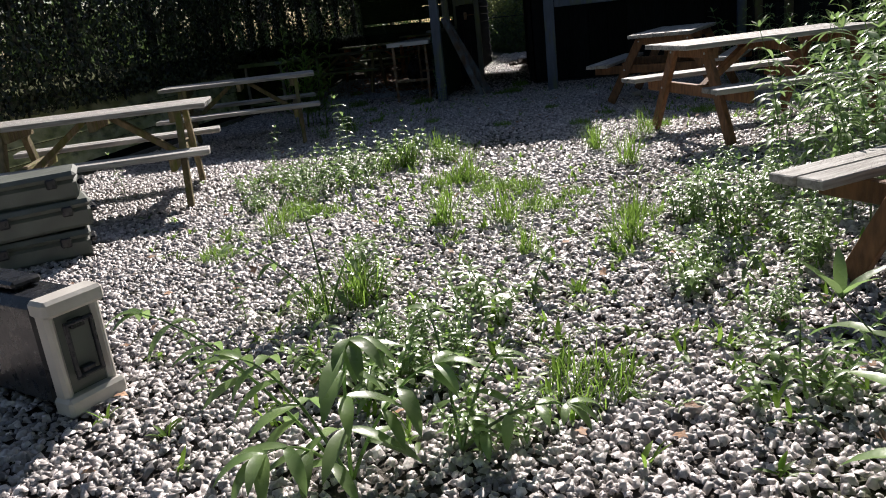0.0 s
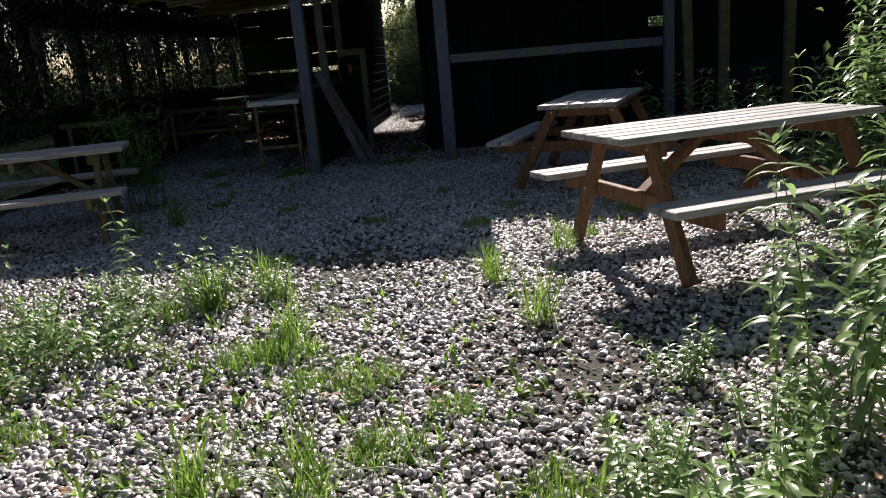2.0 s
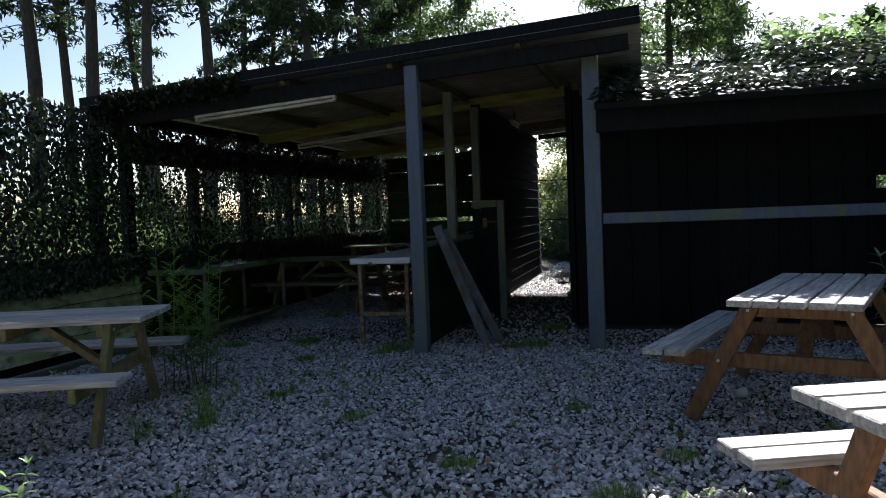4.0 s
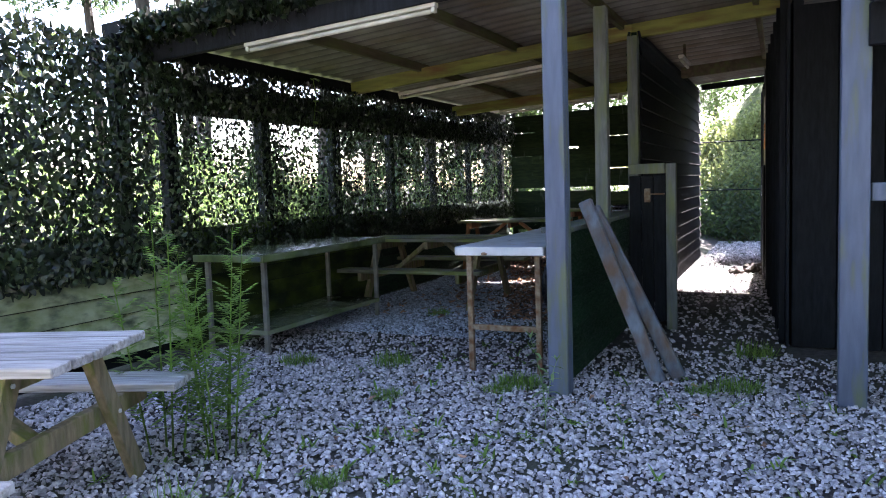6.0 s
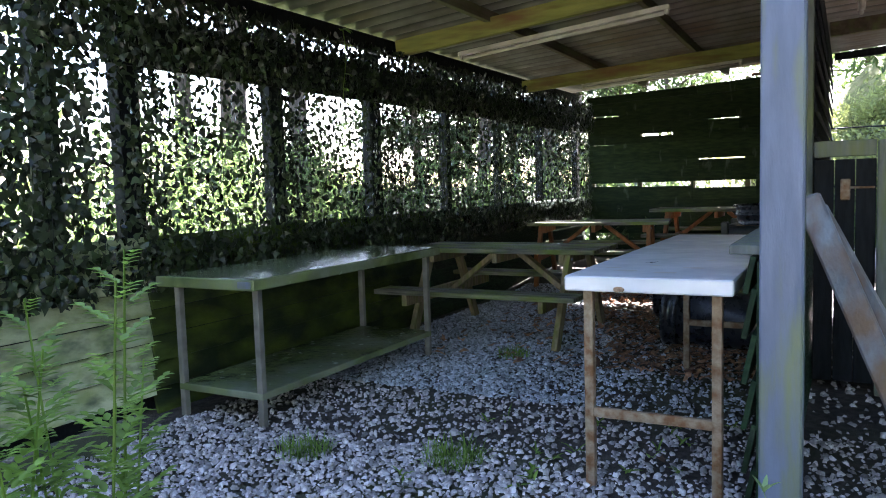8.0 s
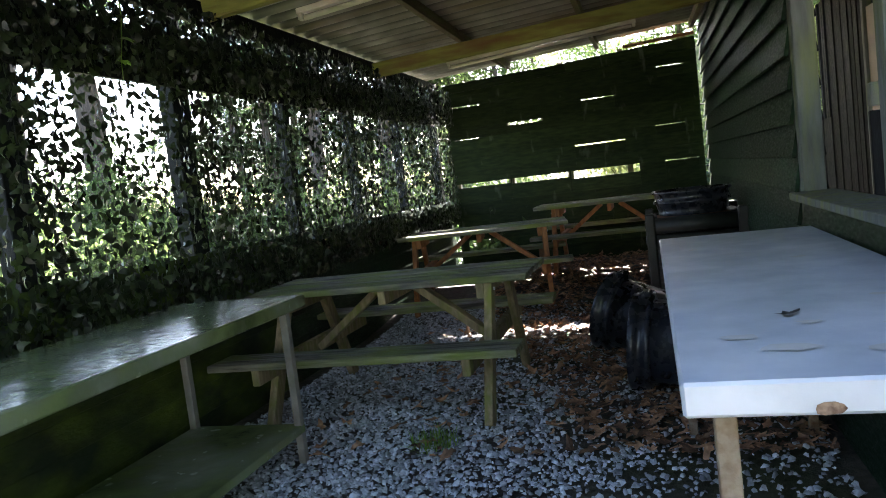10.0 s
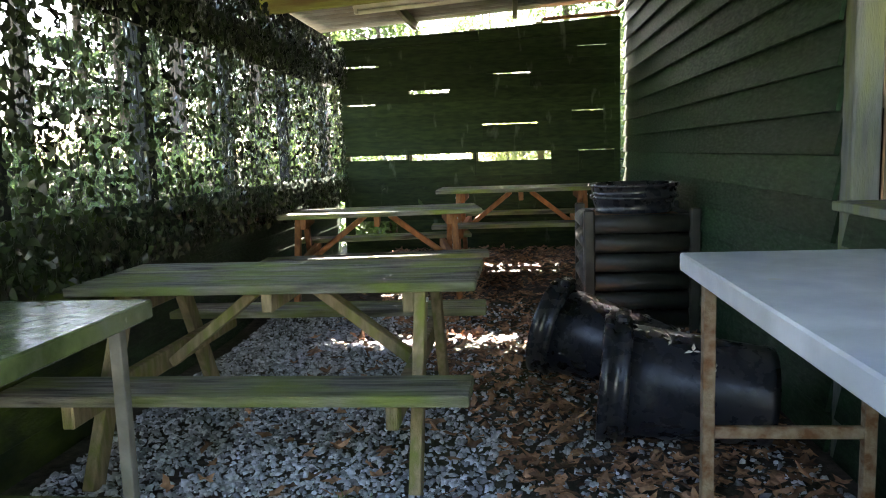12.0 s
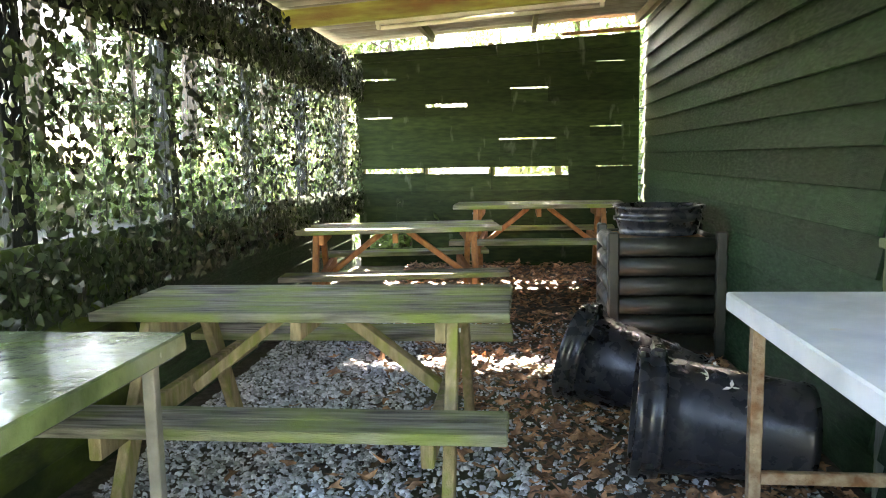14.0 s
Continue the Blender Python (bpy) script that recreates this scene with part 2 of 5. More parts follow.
# ---- ground ----
def build_ground():
    xs = np.concatenate([[-400, -120, -40, -12], np.arange(-1, 10.01, 0.4), [14, 40, 120, 400]])
    ys = np.concatenate([[-400, -120, -40, -16], np.arange(-12, 9.01, 0.4), [10.5, 13, 20, 40, 120, 400]])
    vs = [(x, y, floor_z(x, y) + (0.006 * noise.noise((x * 0.7, y * 0.7, 0)) if -2 < x < 10 and -12.5 < y < 9 else 0) - 0.012) for y in ys for x in xs]
    w = len(xs)
    fs = [(j * w + i, j * w + i + 1, (j + 1) * w + i + 1, (j + 1) * w + i) for j in range(len(ys) - 1) for i in range(w - 1)]
    return tagged(raw("ground", vs, fs, GRAVEL_BED, smooth=True), "earth and fine gravel ground sheet of the yard", "ground", kind="structure")


ground = build_ground()
vs = [(x, y, 0.02 + 0.06 * noise.noise((x * 0.2, y * 0.2, 3))) for y in np.linspace(-30, 13, 30) for x in np.linspace(-80, -0.75, 40)]
fs = [(j * 40 + i, j * 40 + i + 1, j * 40 + i + 41, j * 40 + i + 40) for j in range(29) for i in range(39)]
tagged(raw("ground_field", vs, fs, FIELD, smooth=True), "sunlit grass field beyond the net fence", "ground", kind="structure")


def build_gravel(name, label, mat, x0, x1, y0, y1, count, lo, hi, keep=None):
    p = RNG.random((count, 2)) * (x1 - x0, y1 - y0) + (x0, y0)
    if keep is not None:
        p = p[np.array([keep(a, b) for a, b in p])]
    n = len(p)
    cube = np.array([(-1, -1, -1), (1, -1, -1), (1, 1, -1), (-1, 1, -1), (-1, -1, 1), (1, -1, 1), (1, 1, 1), (-1, 1, 1)], float) * 0.5
    size = lo + (hi - lo) * RNG.random((n, 1, 1)) ** 2
    v = cube[None] + RNG.normal(0, 0.16, (n, 8, 3))
    v[:, 4:, :2] *= 0.62
    v = v * size * np.stack([np.ones(n), 0.5 + 0.4 * RNG.random(n), 0.3 + 0.3 * RNG.random(n)], 1)[:, None, :]
    a = RNG.random(n) * 6.283
    tilt = RNG.normal(0, 0.34, n)
    ct, st = np.cos(tilt)[:, None], np.sin(tilt)[:, None]
    v = np.stack([v[..., 0] * ct - v[..., 2] * st, v[..., 1], v[..., 0] * st + v[..., 2] * ct], -1)
    c, s = np.cos(a)[:, None], np.sin(a)[:, None]
    z = np.array([floor_z(a_, b_) for a_, b_ in p]) + size[:, 0, 0] * 0.12 + RNG.random(n) * 0.008
    v = np.stack([v[..., 0] * c - v[..., 1] * s + p[:, :1], v[..., 0] * s + v[..., 1] * c + p[:, 1:], v[..., 2] + z[:, None]], -1).reshape(-1, 3)
    f = np.array([(4, 5, 6, 7), (0, 1, 5, 4), (1, 2, 6, 5), (2, 3, 7, 6), (3, 0, 4, 7)])
    f = (f[None] + (np.arange(n) * 8)[:, None, None]).reshape(-1, 4)
    me = bpy.data.meshes.new(name)
    me.vertices.add(len(v)), me.loops.add(f.size), me.polygons.add(len(f))
    me.vertices.foreach_set("co", v.ravel())
    me.loops.foreach_set("vertex_index", f.ravel())
    me.polygons.foreach_set("loop_start", np.arange(len(f)) * 4)
    me.update()
    me.materials.append(mat)
    return tagged(new(name, me), label, "gravel", kind="stuff")


def patchy(x, y):
    """Fewer stones where soil and weeds show through."""
    return RNG.random() < 0.98 - 0.45 * max(0, noise.noise((x * 0.8, y * 0.8, 5)) - 0.12) / 0.4


build_gravel("gravel", "pale pinkish grey loose gravel over the yard", STONE, 2.2, 6.8, -10.6, -6.4, 54000, 0.013, 0.038, keep=patchy)
build_gravel("gravel", "pale pinkish grey loose gravel beside the net fence", STONE, 0.3, 2.2, -10.2, -6.4, 15000, 0.015, 0.04, keep=patchy)
build_gravel("gravel", "pale pinkish grey loose gravel under the weeds", STONE, 6.8, 8.6, -10.2, -6.4, 9000, 0.015, 0.04, keep=patchy)
build_gravel("gravel", "pale pinkish grey loose gravel over the yard", STONE, 0.2, 8.4, -6.4, -2.6, 54000, 0.015, 0.04, keep=patchy)
build_gravel("gravel", "pale grey loose gravel before the shelter", STONE, 0.2, 7.6, -2.6, 1.2, 56000, 0.012, 0.033, keep=lambda x, y: RNG.random() < (0.45 if y > 0.3 else 1.0))
build_gravel("gravel", "pale gravel along the side passage", STONE, 3.25, 4.6, 1.2, 11.5, 9000, 0.016, 0.04, keep=lambda x, y: RNG.random() < (0.32 if y < 4.5 else 1.0))
build_gravel("gravel", "shelter floor gravel with the blue of shade in its colour", STONE_SHADE, 0.1, 3.1, 1.2, 5.6, 42000, 0.011, 0.031,
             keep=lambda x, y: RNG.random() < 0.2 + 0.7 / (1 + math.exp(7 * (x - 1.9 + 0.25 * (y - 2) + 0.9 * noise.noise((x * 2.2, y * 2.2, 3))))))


# ---- the shelter ----
def roof_z(x, y=6.0):
    """Underside of the roof sheets: rises to the east, steeper above the second rafter, lifted at the far end."""
    g = max(0.0, 1 - ((y - 2.9) / 2.7) ** 2)
    return 2.58 + 0.06 * x + g * 0.03 * min(x, 3.3) + 0.05 * min(1.0, max(0.0, (y - 6.2) / 2))


def lap_boards(parent, along, fixed, a, b, z0, z1, pitch, mat, face, name="board", gap=-0.02):
    """Overlapping horizontal weatherboards. along 'x' or 'y'; face: side on which they lap out."""
    z = z0
    while z < z1 - 0.02:
        h = min(pitch - gap, z1 - z)
        bm = bmesh.new()
        j = random.uniform(-0.004, 0.004)
        if along == 'y':
            box(bm, (fixed, (a + b) / 2, z + h / 2), (0.02, b - a, h), Matrix.Rotation(-0.2 * face, 4, 'Y') @ Matrix.Rotation(j * 0.3, 4, 'X'), 0.002)
        else:
            box(bm, ((a + b) / 2, fixed, z + h / 2), (b - a, 0.018, h), Matrix.Rotation(0.16 * face, 4, 'X') @ Matrix.Rotation(j * 0.3, 4, 'Y'), 0.002)
        part(name, bm, mat, parent)
        z += pitch


def structure(name, label, category="wall"):
    return tagged(new(name), label, category, kind="structure")


# partition wall of the shelter, clapboards both sides
wall_east = structure("wall_east", "dark green weatherboard partition wall of the shelter")
bm = bmesh.new()
box(bm, (3.22, 5.57, 1.36), (0.05, 5.46, 2.72))
part("wall_core", bm, GREEN_BOARD, wall_east)
lap_boards(wall_east, 'y', 3.17, 2.83, 8.26, 0.02, 2.73, 0.165, GREEN_BOARD, -1)
lap_boards(wall_east, 'y', 3.27, 2.83, 8.26, 0.02, 2.73, 0.165, BLACK_BOARD, 1)
bm = bmesh.new()
box(bm, (3.22, 1.42, 0.48), (0.05, 2.66, 0.96))
part("wall_core", bm, GREEN_BOARD, wall_east)
lap_boards(wall_east, 'y', 3.17, 0.09, 2.75, 0.02, 0.98, 0.165, GREEN_BOARD, -1)
lap_boards(wall_east, 'y', 3.27, 0.09, 2.75, 0.02, 0.98, 0.165, GREEN_BOARD, 1)
bm = bmesh.new()
box(bm, (3.2, 1.42, 1.0), (0.2, 2.62, 0.035), None, 0.004)
part("window_sill", bm, GREY_POST, wall_east, "grey green painted sill")

END_BOARD = material("olive green painted board", (0.026, 0.045, 0.014), (0.013, 0.024, 0.009), 0.6, 4, 0.3, 40, stretch=(2, 2, 9), third=(0.16, 0.19, 0.14), third_amount=-0.45, third_scale=1.2, third_stretch=(7, 7, 2.5), per_object=0.3, spec=0.15)
# end wall with light coming through open joints
wall_north = structure("wall_north", "dark green boarded end wall with gaps")
BACK_Y = 8.3


def back_board(x0, x1, z0, z1):
    bm = bmesh.new()
    box(bm, ((x0 + x1) / 2, BACK_Y, (z0 + z1) / 2), (x1 - x0, 0.02, z1 - z0), None, 0.002)
    part("board", bm, END_BOARD, wall_north)


joints = [0.0, 0.16, 0.32, 0.48, 0.64, 0.80, 0.965, 1.22, 1.375, 1.535, 1.652, 1.79, 1.925, 2.08, 2.215, 2.34, 2.5]
slits = {1.22: [(0.06, 0.77, 0.05), (0.785, 1.52, 0.065), (1.54, 2.37, 0.095), (2.67, 3.06, 0.012)], 1.535: [(1.62, 2.24, 0.013)], 1.652: [(2.6, 2.94, 0.012)],
         1.925: [(0.80, 1.26, 0.035)], 1.79: [(0.1, 0.42, 0.008)], 2.08: [(1.75, 2.15, 0.009)], 2.215: [(0.09, 0.48, 0.02)], 2.34: [(2.67, 2.97, 0.008)], 0.48: [(0.14, 0.6, 0.42)]}
for z0, z1 in zip(joints, joints[1:]):
    x = 0.02
    cuts = slits.get(z1, [])
    if z1 == 0.48:
        back_board(x, 0.13, z0, z1), back_board(0.62, 3.125, z0, z1)
        continue
    for a, b, h in cuts:
        if a > x:
            back_board(x, a, z0, z1)
        back_board(a, b, z0, z1 - h)
        x = b
    back_board(x, 3.125, z0, z1)
bm = bmesh.new()
beam(bm, (0.02, BACK_Y - 0.024, 2.44), (1.6, BACK_Y - 0.024, 2.49), 0.02, 0.11)
part("board", bm, END_BOARD, wall_north)
bm = bmesh.new()
beam(bm, (1.602, BACK_Y - 0.024, 2.48), (3.125, BACK_Y - 0.024, 2.555), 0.02, 0.14)
part("board", bm, END_BOARD, wall_north)
bm = bmesh.new()
beam(bm, (2.3, BACK_Y + 0.01, 2.63), (3.125, BACK_Y + 0.01, 2.67), 0.03, 0.04)
part("cap_strip", bm, ORANGE_WOOD, wall_north)
for x in (0.07, 0.78, 1.53, 2.26, 3.0):
    bm = bmesh.new()
    beam(bm, (x, BACK_Y + 0.06, 0), (x, BACK_Y + 0.06, roof_z(x) - 0.1), 0.07, 0.07)
    part("stud", bm, PURLIN, wall_north)

# net wall: low boards, rails, posts behind the net
wall_west = structure("wall_west", "low algae covered weatherboard wall below the net")
lap_boards(wall_west, 'y', -0.06, -6.6, -3.3, 0.1, 1.02, 0.155, MOSS_BOARD, 1, gap=0.007)
lap_boards(wall_west, 'y', -0.06, -3.295, 0.2, 0.1, 1.02, 0.155, MOSS_BOARD, 1, gap=0.007)
lap_boards(wall_west, 'y', -0.06, 0.205, 3.4, -0.02, 1.02, 0.155, MOSS_DARK, 1, gap=0.007)
lap_boards(wall_west, 'y', -0.06, 3.405, 8.3, -0.02, 1.02, 0.155, GREEN_BOARD, 1)
bm = bmesh.new()
box(bm, (-0.1, 4.2, 2.14), (0.03, 8.3, 0.3))
part("header_board", bm, BLACK_BOARD, wall_west)
bm = bmesh.new()
beam(bm, (-0.1, -0.4, 2.48), (-0.1, 8.3, 2.48), 0.06, 0.13)
part("wall_plate", bm, BLACK_BOARD, wall_west)
# Black sheet added behind the gaps; it draws the shadow lines between boards.
bm = bmesh.new()
box(bm, (-0.098, 0.85, 0.5), (0.02, 14.9, 0.98))
part("backing_board", bm, BLACK_BOARD, wall_west)
for y, w in ((-6.5, .1), (-5, .1), (-3.4, .1), (-1.8, .1), (-0.3, .12), (0.2, .14), (1.45, .14), (2.72, .16), (4.05, .09), (5.35, .06), (6.7, .05), (8.22, .12)):
    bm = bmesh.new()
    box(bm, (-0.16, y, 1.2), (0.09, w, 2.4), None, 0.004)
    part("post", bm, BLACK_BOARD, wall_west)


# camouflage net
def build_net():
    net = thing("camouflage_net", Matrix(), "dark green camouflage net of curled cloth scraps over the fence", "net")
    def sheet(y0, y1, z0, z1, pitch, jitter):
        """Scraps tied at the knots of a net, a little out of line."""
        gy, gz = np.meshgrid(np.arange(y0, y1, pitch), np.arange(z0, z1, pitch))
        gy[1::2] += pitch / 2
        return gy.ravel() + RNG.normal(0, jitter * pitch, gy.size), gz.ravel() + RNG.normal(0, jitter * pitch, gz.size)

    ya, za = sheet(-6.8, -0.2, 0.72, 2.5, 0.033, 0.3)
    yb, zb = sheet(-0.2, 8.25, 0.74, 2.3, 0.041, 0.24)
    yc, zc = sheet(-6.8, -0.2, 0.72, 2.5, 0.06, 0.4)
    y, z = np.concatenate([ya, yb, yc]), np.concatenate([za, zb, zc])
    x = 0.03 + 0.03 * np.sin(y * 3.1) + 0.02 * np.sin(z * 5 + y) + RNG.normal(0, 0.012, len(y)) + np.where(y < -0.2, 0.03, 0)
    extra = 4500
    y2 = RNG.uniform(-0.4, 8.25, extra)
    y, z, x = np.concatenate([y, y2]), np.concatenate([z, RNG.uniform(1.97, 2.4, extra)]), np.concatenate([x, 0.05 + RNG.random(extra) * 0.08])
    extra = 2200
    y2 = RNG.uniform(-0.38, -0.1, extra)
    x2 = RNG.uniform(0, 1.6, extra)
    y, z, x = np.concatenate([y, y2]), np.concatenate([z, 2.56 + 0.06 * x2 + RNG.normal(0, 0.05, extra)]), np.concatenate([x, x2])
    # extra scraps where the net is tied to the posts, and a hem hanging below the rail
    for py in (0.2, 1.45, 2.72, 4.05, 5.35, 8.2):
        k = 170 if py < 3 else 70
        y = np.concatenate([y, py + RNG.normal(0, 0.07 if py < 3 else 0.04, k)])
        z = np.concatenate([z, RNG.uniform(0.9, 2.0, k)])
        x = np.concatenate([x, RNG.uniform(0.0, 0.05, k)])
    k = 2600
    y, z, x = np.concatenate([y, RNG.uniform(-0.2, 8.25, k)]), np.concatenate([z, RNG.uniform(0.72, 0.97, k)]), np.concatenate([x, RNG.uniform(0.03, 0.09, k)])
    n = len(y)
    # a curled leaf-shaped scrap: five stations along its length
    t = np.linspace(-1, 1, 5)
    width = np.array([0.25, 0.9, 1.0, 0.8, 0.15])
    L = RNG.uniform(0.022, 0.033, n) * np.where(y < -0.2, 1.12, np.where(z > 2.0, 1.0, 0.92))
    W = L * RNG.uniform(0.42, 0.66, n)
    bend = RNG.choice([-1, 1], n) * RNG.uniform(0.4, 1.6, n)
    curl = RNG.normal(0, 0.45, n)
    along = t[None] * L[:, None]
    side = bend[:, None] * (t[None] ** 2) * L[:, None] * 0.6
    out = curl[:, None] * (t[None] ** 2) * L[:, None] * 0.8
    P = []
    for s in (-1, 1):
        P.append(np.stack([out + s * 0.2 * W[:, None] * np.sign(curl)[:, None], along, side + s * width[None] * W[:, None]], -1))
    V = np.concatenate(P, 1)
    a = RNG.random(n) * 6.283
    c, s = np.cos(a)[:, None], np.sin(a)[:, None]
    V = np.stack([V[..., 0], V[..., 1] * c - V[..., 2] * s, V[..., 1] * s + V[..., 2] * c], -1)
    b = RNG.normal(0, 0.4, n)
    c, s = np.cos(b)[:, None], np.sin(b)[:, None]
    V = np.stack([V[..., 0] * c - V[..., 1] * s, V[..., 0] * s + V[..., 1] * c, V[..., 2]], -1)
    V += np.stack([x, y, z], -1)[:, None, :]
    f0 = np.array([(i, i + 1, i + 6, i + 5) for i in range(4)])
    edges = [-7.0, -5.2, -3.4, -1.8, -0.2, 1.4, 2.9, 4.4, 5.9, 7.2, 8.5]
    for a, b in zip(edges, edges[1:]):
        pick = (y >= a) & (y < b)
        k = int(pick.sum())
        f = (f0[None] + (np.arange(k) * 10)[:, None, None]).reshape(-1, 4)
        ob = raw("net_panel", V[pick].reshape(-1, 3).tolist(), f.tolist(), NET, net, smooth=True)
        ob["kind"] = "stuff"
    bm = bmesh.new()
    for k in range(52):
        yy = -6.8 + k * 0.29
        tube(bm, (0.03, yy, 0.76), (0.03, yy + 0.03, 2.38), 0.002, 3)
    cord = part("net_cord", bm, BLACK_BOARD, net)
    cord["kind"] = "stuff"
    return net


build_net()

# posts carrying the roof
for (x, y), mat, label, w in (((3.295, -0.16), BLUE_POST, "blue grey painted roof post standing in gravel", 0.125), ((3.22, 1.42), GREY_POST, "green stained roof post on the low wall", 0.1),
                              ((3.22, 2.79), GREY_POST, "grey green painted corner post of the serving opening", 0.1), ((4.90, 0.12), BLUE_POST, "blue grey painted post of the passage roof", 0.145)):
    bm = bmesh.new()
    box(bm, (x, y, (roof_z(x) - 0.1) / 2), (w, w, roof_z(x) - 0.1), None, 0.006)
    tagged(part("roof_post", bm, mat), label, "post", "roof posts")

# roof
roof = tagged(new("ceiling"), "rusty corrugated sheet roof on rafters", "roof", kind="structure")


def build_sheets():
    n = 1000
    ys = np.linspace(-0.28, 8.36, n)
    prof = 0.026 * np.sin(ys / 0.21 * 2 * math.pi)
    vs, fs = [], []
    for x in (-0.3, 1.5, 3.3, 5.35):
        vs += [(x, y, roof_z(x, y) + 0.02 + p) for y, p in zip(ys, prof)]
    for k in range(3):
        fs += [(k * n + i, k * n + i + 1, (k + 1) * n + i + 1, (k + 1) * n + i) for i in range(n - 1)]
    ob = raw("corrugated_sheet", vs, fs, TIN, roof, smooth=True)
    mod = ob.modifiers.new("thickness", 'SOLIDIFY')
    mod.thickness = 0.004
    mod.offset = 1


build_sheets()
for y, x0, x1, mat, dz in ((-0.12, -0.25, 5.25, BLACK_BOARD, 0.17), (2.9, 0.02, 3.2, RAFTER, 0.13), (2.9, 3.2, 4.55, RAFTER, 0.13), (5.75, 0.02, 3.1, RAFTER, 0.17), (5.75, 3.3, 4.4, PURLIN, 0.10),
                           (8.32, 3.3, 4.3, BLACK_BOARD, 0.07)):
    bm = bmesh.new()
    beam(bm, (x0, y, roof_z(x0, y) - dz), (x1, y, roof_z(x1, y) - dz), 0.06, 0.14 if y < 8 else 0.09)
    part("rafter", bm, mat, roof)
for x in (0.9, 2.0, 3.1, 4.3):
    for y0, y1 in ((-0.23, 4.1), (4.1, 8.34)):
        bm = bmesh.new()
        ys = np.linspace(y0, y1, 5)
        for a, b in zip(ys, ys[1:]):
            beam(bm, (x, a, roof_z(x, a) - 0.05), (x, b, roof_z(x, b) - 0.05), 0.05, 0.09, 0.002)
        part("purlin", bm, PURLIN, roof)
bm = bmesh.new()
beam(bm, (-0.3, -0.265, roof_z(-0.3) + 0.015), (5.35, -0.265, roof_z(5.35) + 0.015), 0.03, 0.15)
part("fascia_board", bm, BLACK_BOARD, roof)


def batten_lamp(x0, x1, y, dz=0.265):
    z0, z1 = roof_z(x0, y) - dz, roof_z(x1, y) - dz
    ob = thing("batten_lamp", Matrix.Translation((x0, y, z0)), "switched off white fluorescent batten lamp under a rafter", "lamp", "batten lamps")
    d = Vector((x1 - x0, 0, z1 - z0))
    bm = bmesh.new()
    beam(bm, (0, 0, 0.015), d + Vector((0, 0, 0.015)), 0.055, 0.035, 0.004)
    part("housing", bm, TUBE, ob)
    bm = bmesh.new()
    tube(bm, (0.04, 0, -0.025), d + Vector((-0.04, 0, -0.025)), 0.016, 12)
    part("fluorescent_tube", bm, TUBE, ob, smooth=True)
    for p in (Vector((0.02, 0, -0.012)), d + Vector((-0.02, 0, -0.012))):
        bm = bmesh.new()
        box(bm, p, (0.03, 0.045, 0.05), None, 0.006)
        part("end_cap", bm, TUBE, ob)
    return ob


batten_lamp(0.95, 2.5, -0.1)
batten_lamp(0.58, 2.31, 2.98, 0.29)
batten_lamp(0.74, 2.48, 5.8)


def passage_lamp():
    ob = thing("batten_lamp", Matrix.Translation((3.55, 4.0, 2.56)), "small switched off white batten lamp above the passage", "lamp", "batten lamps")
    bm = bmesh.new()
    box(bm, (0, 0, 0.02), (0.055, 0.62, 0.035), None, 0.004)
    part("housing", bm, TUBE, ob)
    bm = bmesh.new()
    tube(bm, (0, -0.28, -0.02), (0, 0.28, -0.02), 0.016, 12)
    part("fluorescent_tube", bm, TUBE, ob, smooth=True)
    bm = bmesh.new()
    box(bm, (0, 0, 0.11), (0.03, 0.03, 0.16))
    part("hanger", bm, PURLIN, ob)


passage_lamp()


# ---- tables ----
def picnic_table(x, y, ang, L, top_mat, leg_mat, label, group="", h=0.74, z=0.0):
    tb = thing("picnic_table", pose(x, y, z, 0, 0, ang), label, "table", group)
    pw = 0.68 / 5
    for i in range(5):
        bm = bmesh.new()
        box(bm, (random.uniform(-0.008, 0.008), -0.34 + pw * (i + 0.5), h - 0.019), (L, pw - 0.014, 0.038), Matrix.Rotation(random.uniform(-0.004, 0.004), 4, 'Z'), 0.005)
        part("tabletop_plank", bm, top_mat, tb)
    for s in (-1, 1):
        for k in (0.625, 0.75):
            bm = bmesh.new()
            box(bm, (random.uniform(-0.008, 0.008), s * k, 0.425), (L, 0.118, 0.038), None, 0.005)
            part("bench_plank", bm, top_mat, tb)
    for e in (-1, 1):
        ex = e * (L / 2 - 0.22)
        bm = bmesh.new()
        box(bm, (ex - e * 0.045, 0, 0.36), (0.045, 1.56, 0.09), None, 0.005)
        part("cross_beam", bm, leg_mat, tb)
        bm = bmesh.new()
        box(bm, (ex - e * 0.045, 0, h - 0.08), (0.045, 0.62, 0.085), None, 0.005)
        part("top_cleat", bm, leg_mat, tb)
        for s in (-1, 1):
            bm = bmesh.new()
            beam(bm, (ex, s * 0.60, 0.0), (ex, s * 0.24, h - 0.04), 0.045, 0.09, 0.004, up=(0, 1, 0.4))
            part("leg", bm, leg_mat, tb)
            for zz, yy in ((h - 0.08, s * 0.262), (0.36, s * 0.43)):
                bm = bmesh.new()
                tube(bm, (ex + e * 0.018, yy, zz), (ex + e * 0.03, yy, zz), 0.009, 8)
                part("bolt", bm, STEEL, tb)
        bm = bmesh.new()
        beam(bm, (ex - e * 0.07, 0.0, 0.34), (e * 0.10, 0.0, h - 0.05), 0.085, 0.045, 0.004)
        part("brace", bm, leg_mat, tb)
    bm = bmesh.new()
    box(bm, (0, 0, h - 0.08), (0.045, 0.6, 0.08), None, 0.005)
    part("top_cleat", bm, leg_mat, tb)
    return tb


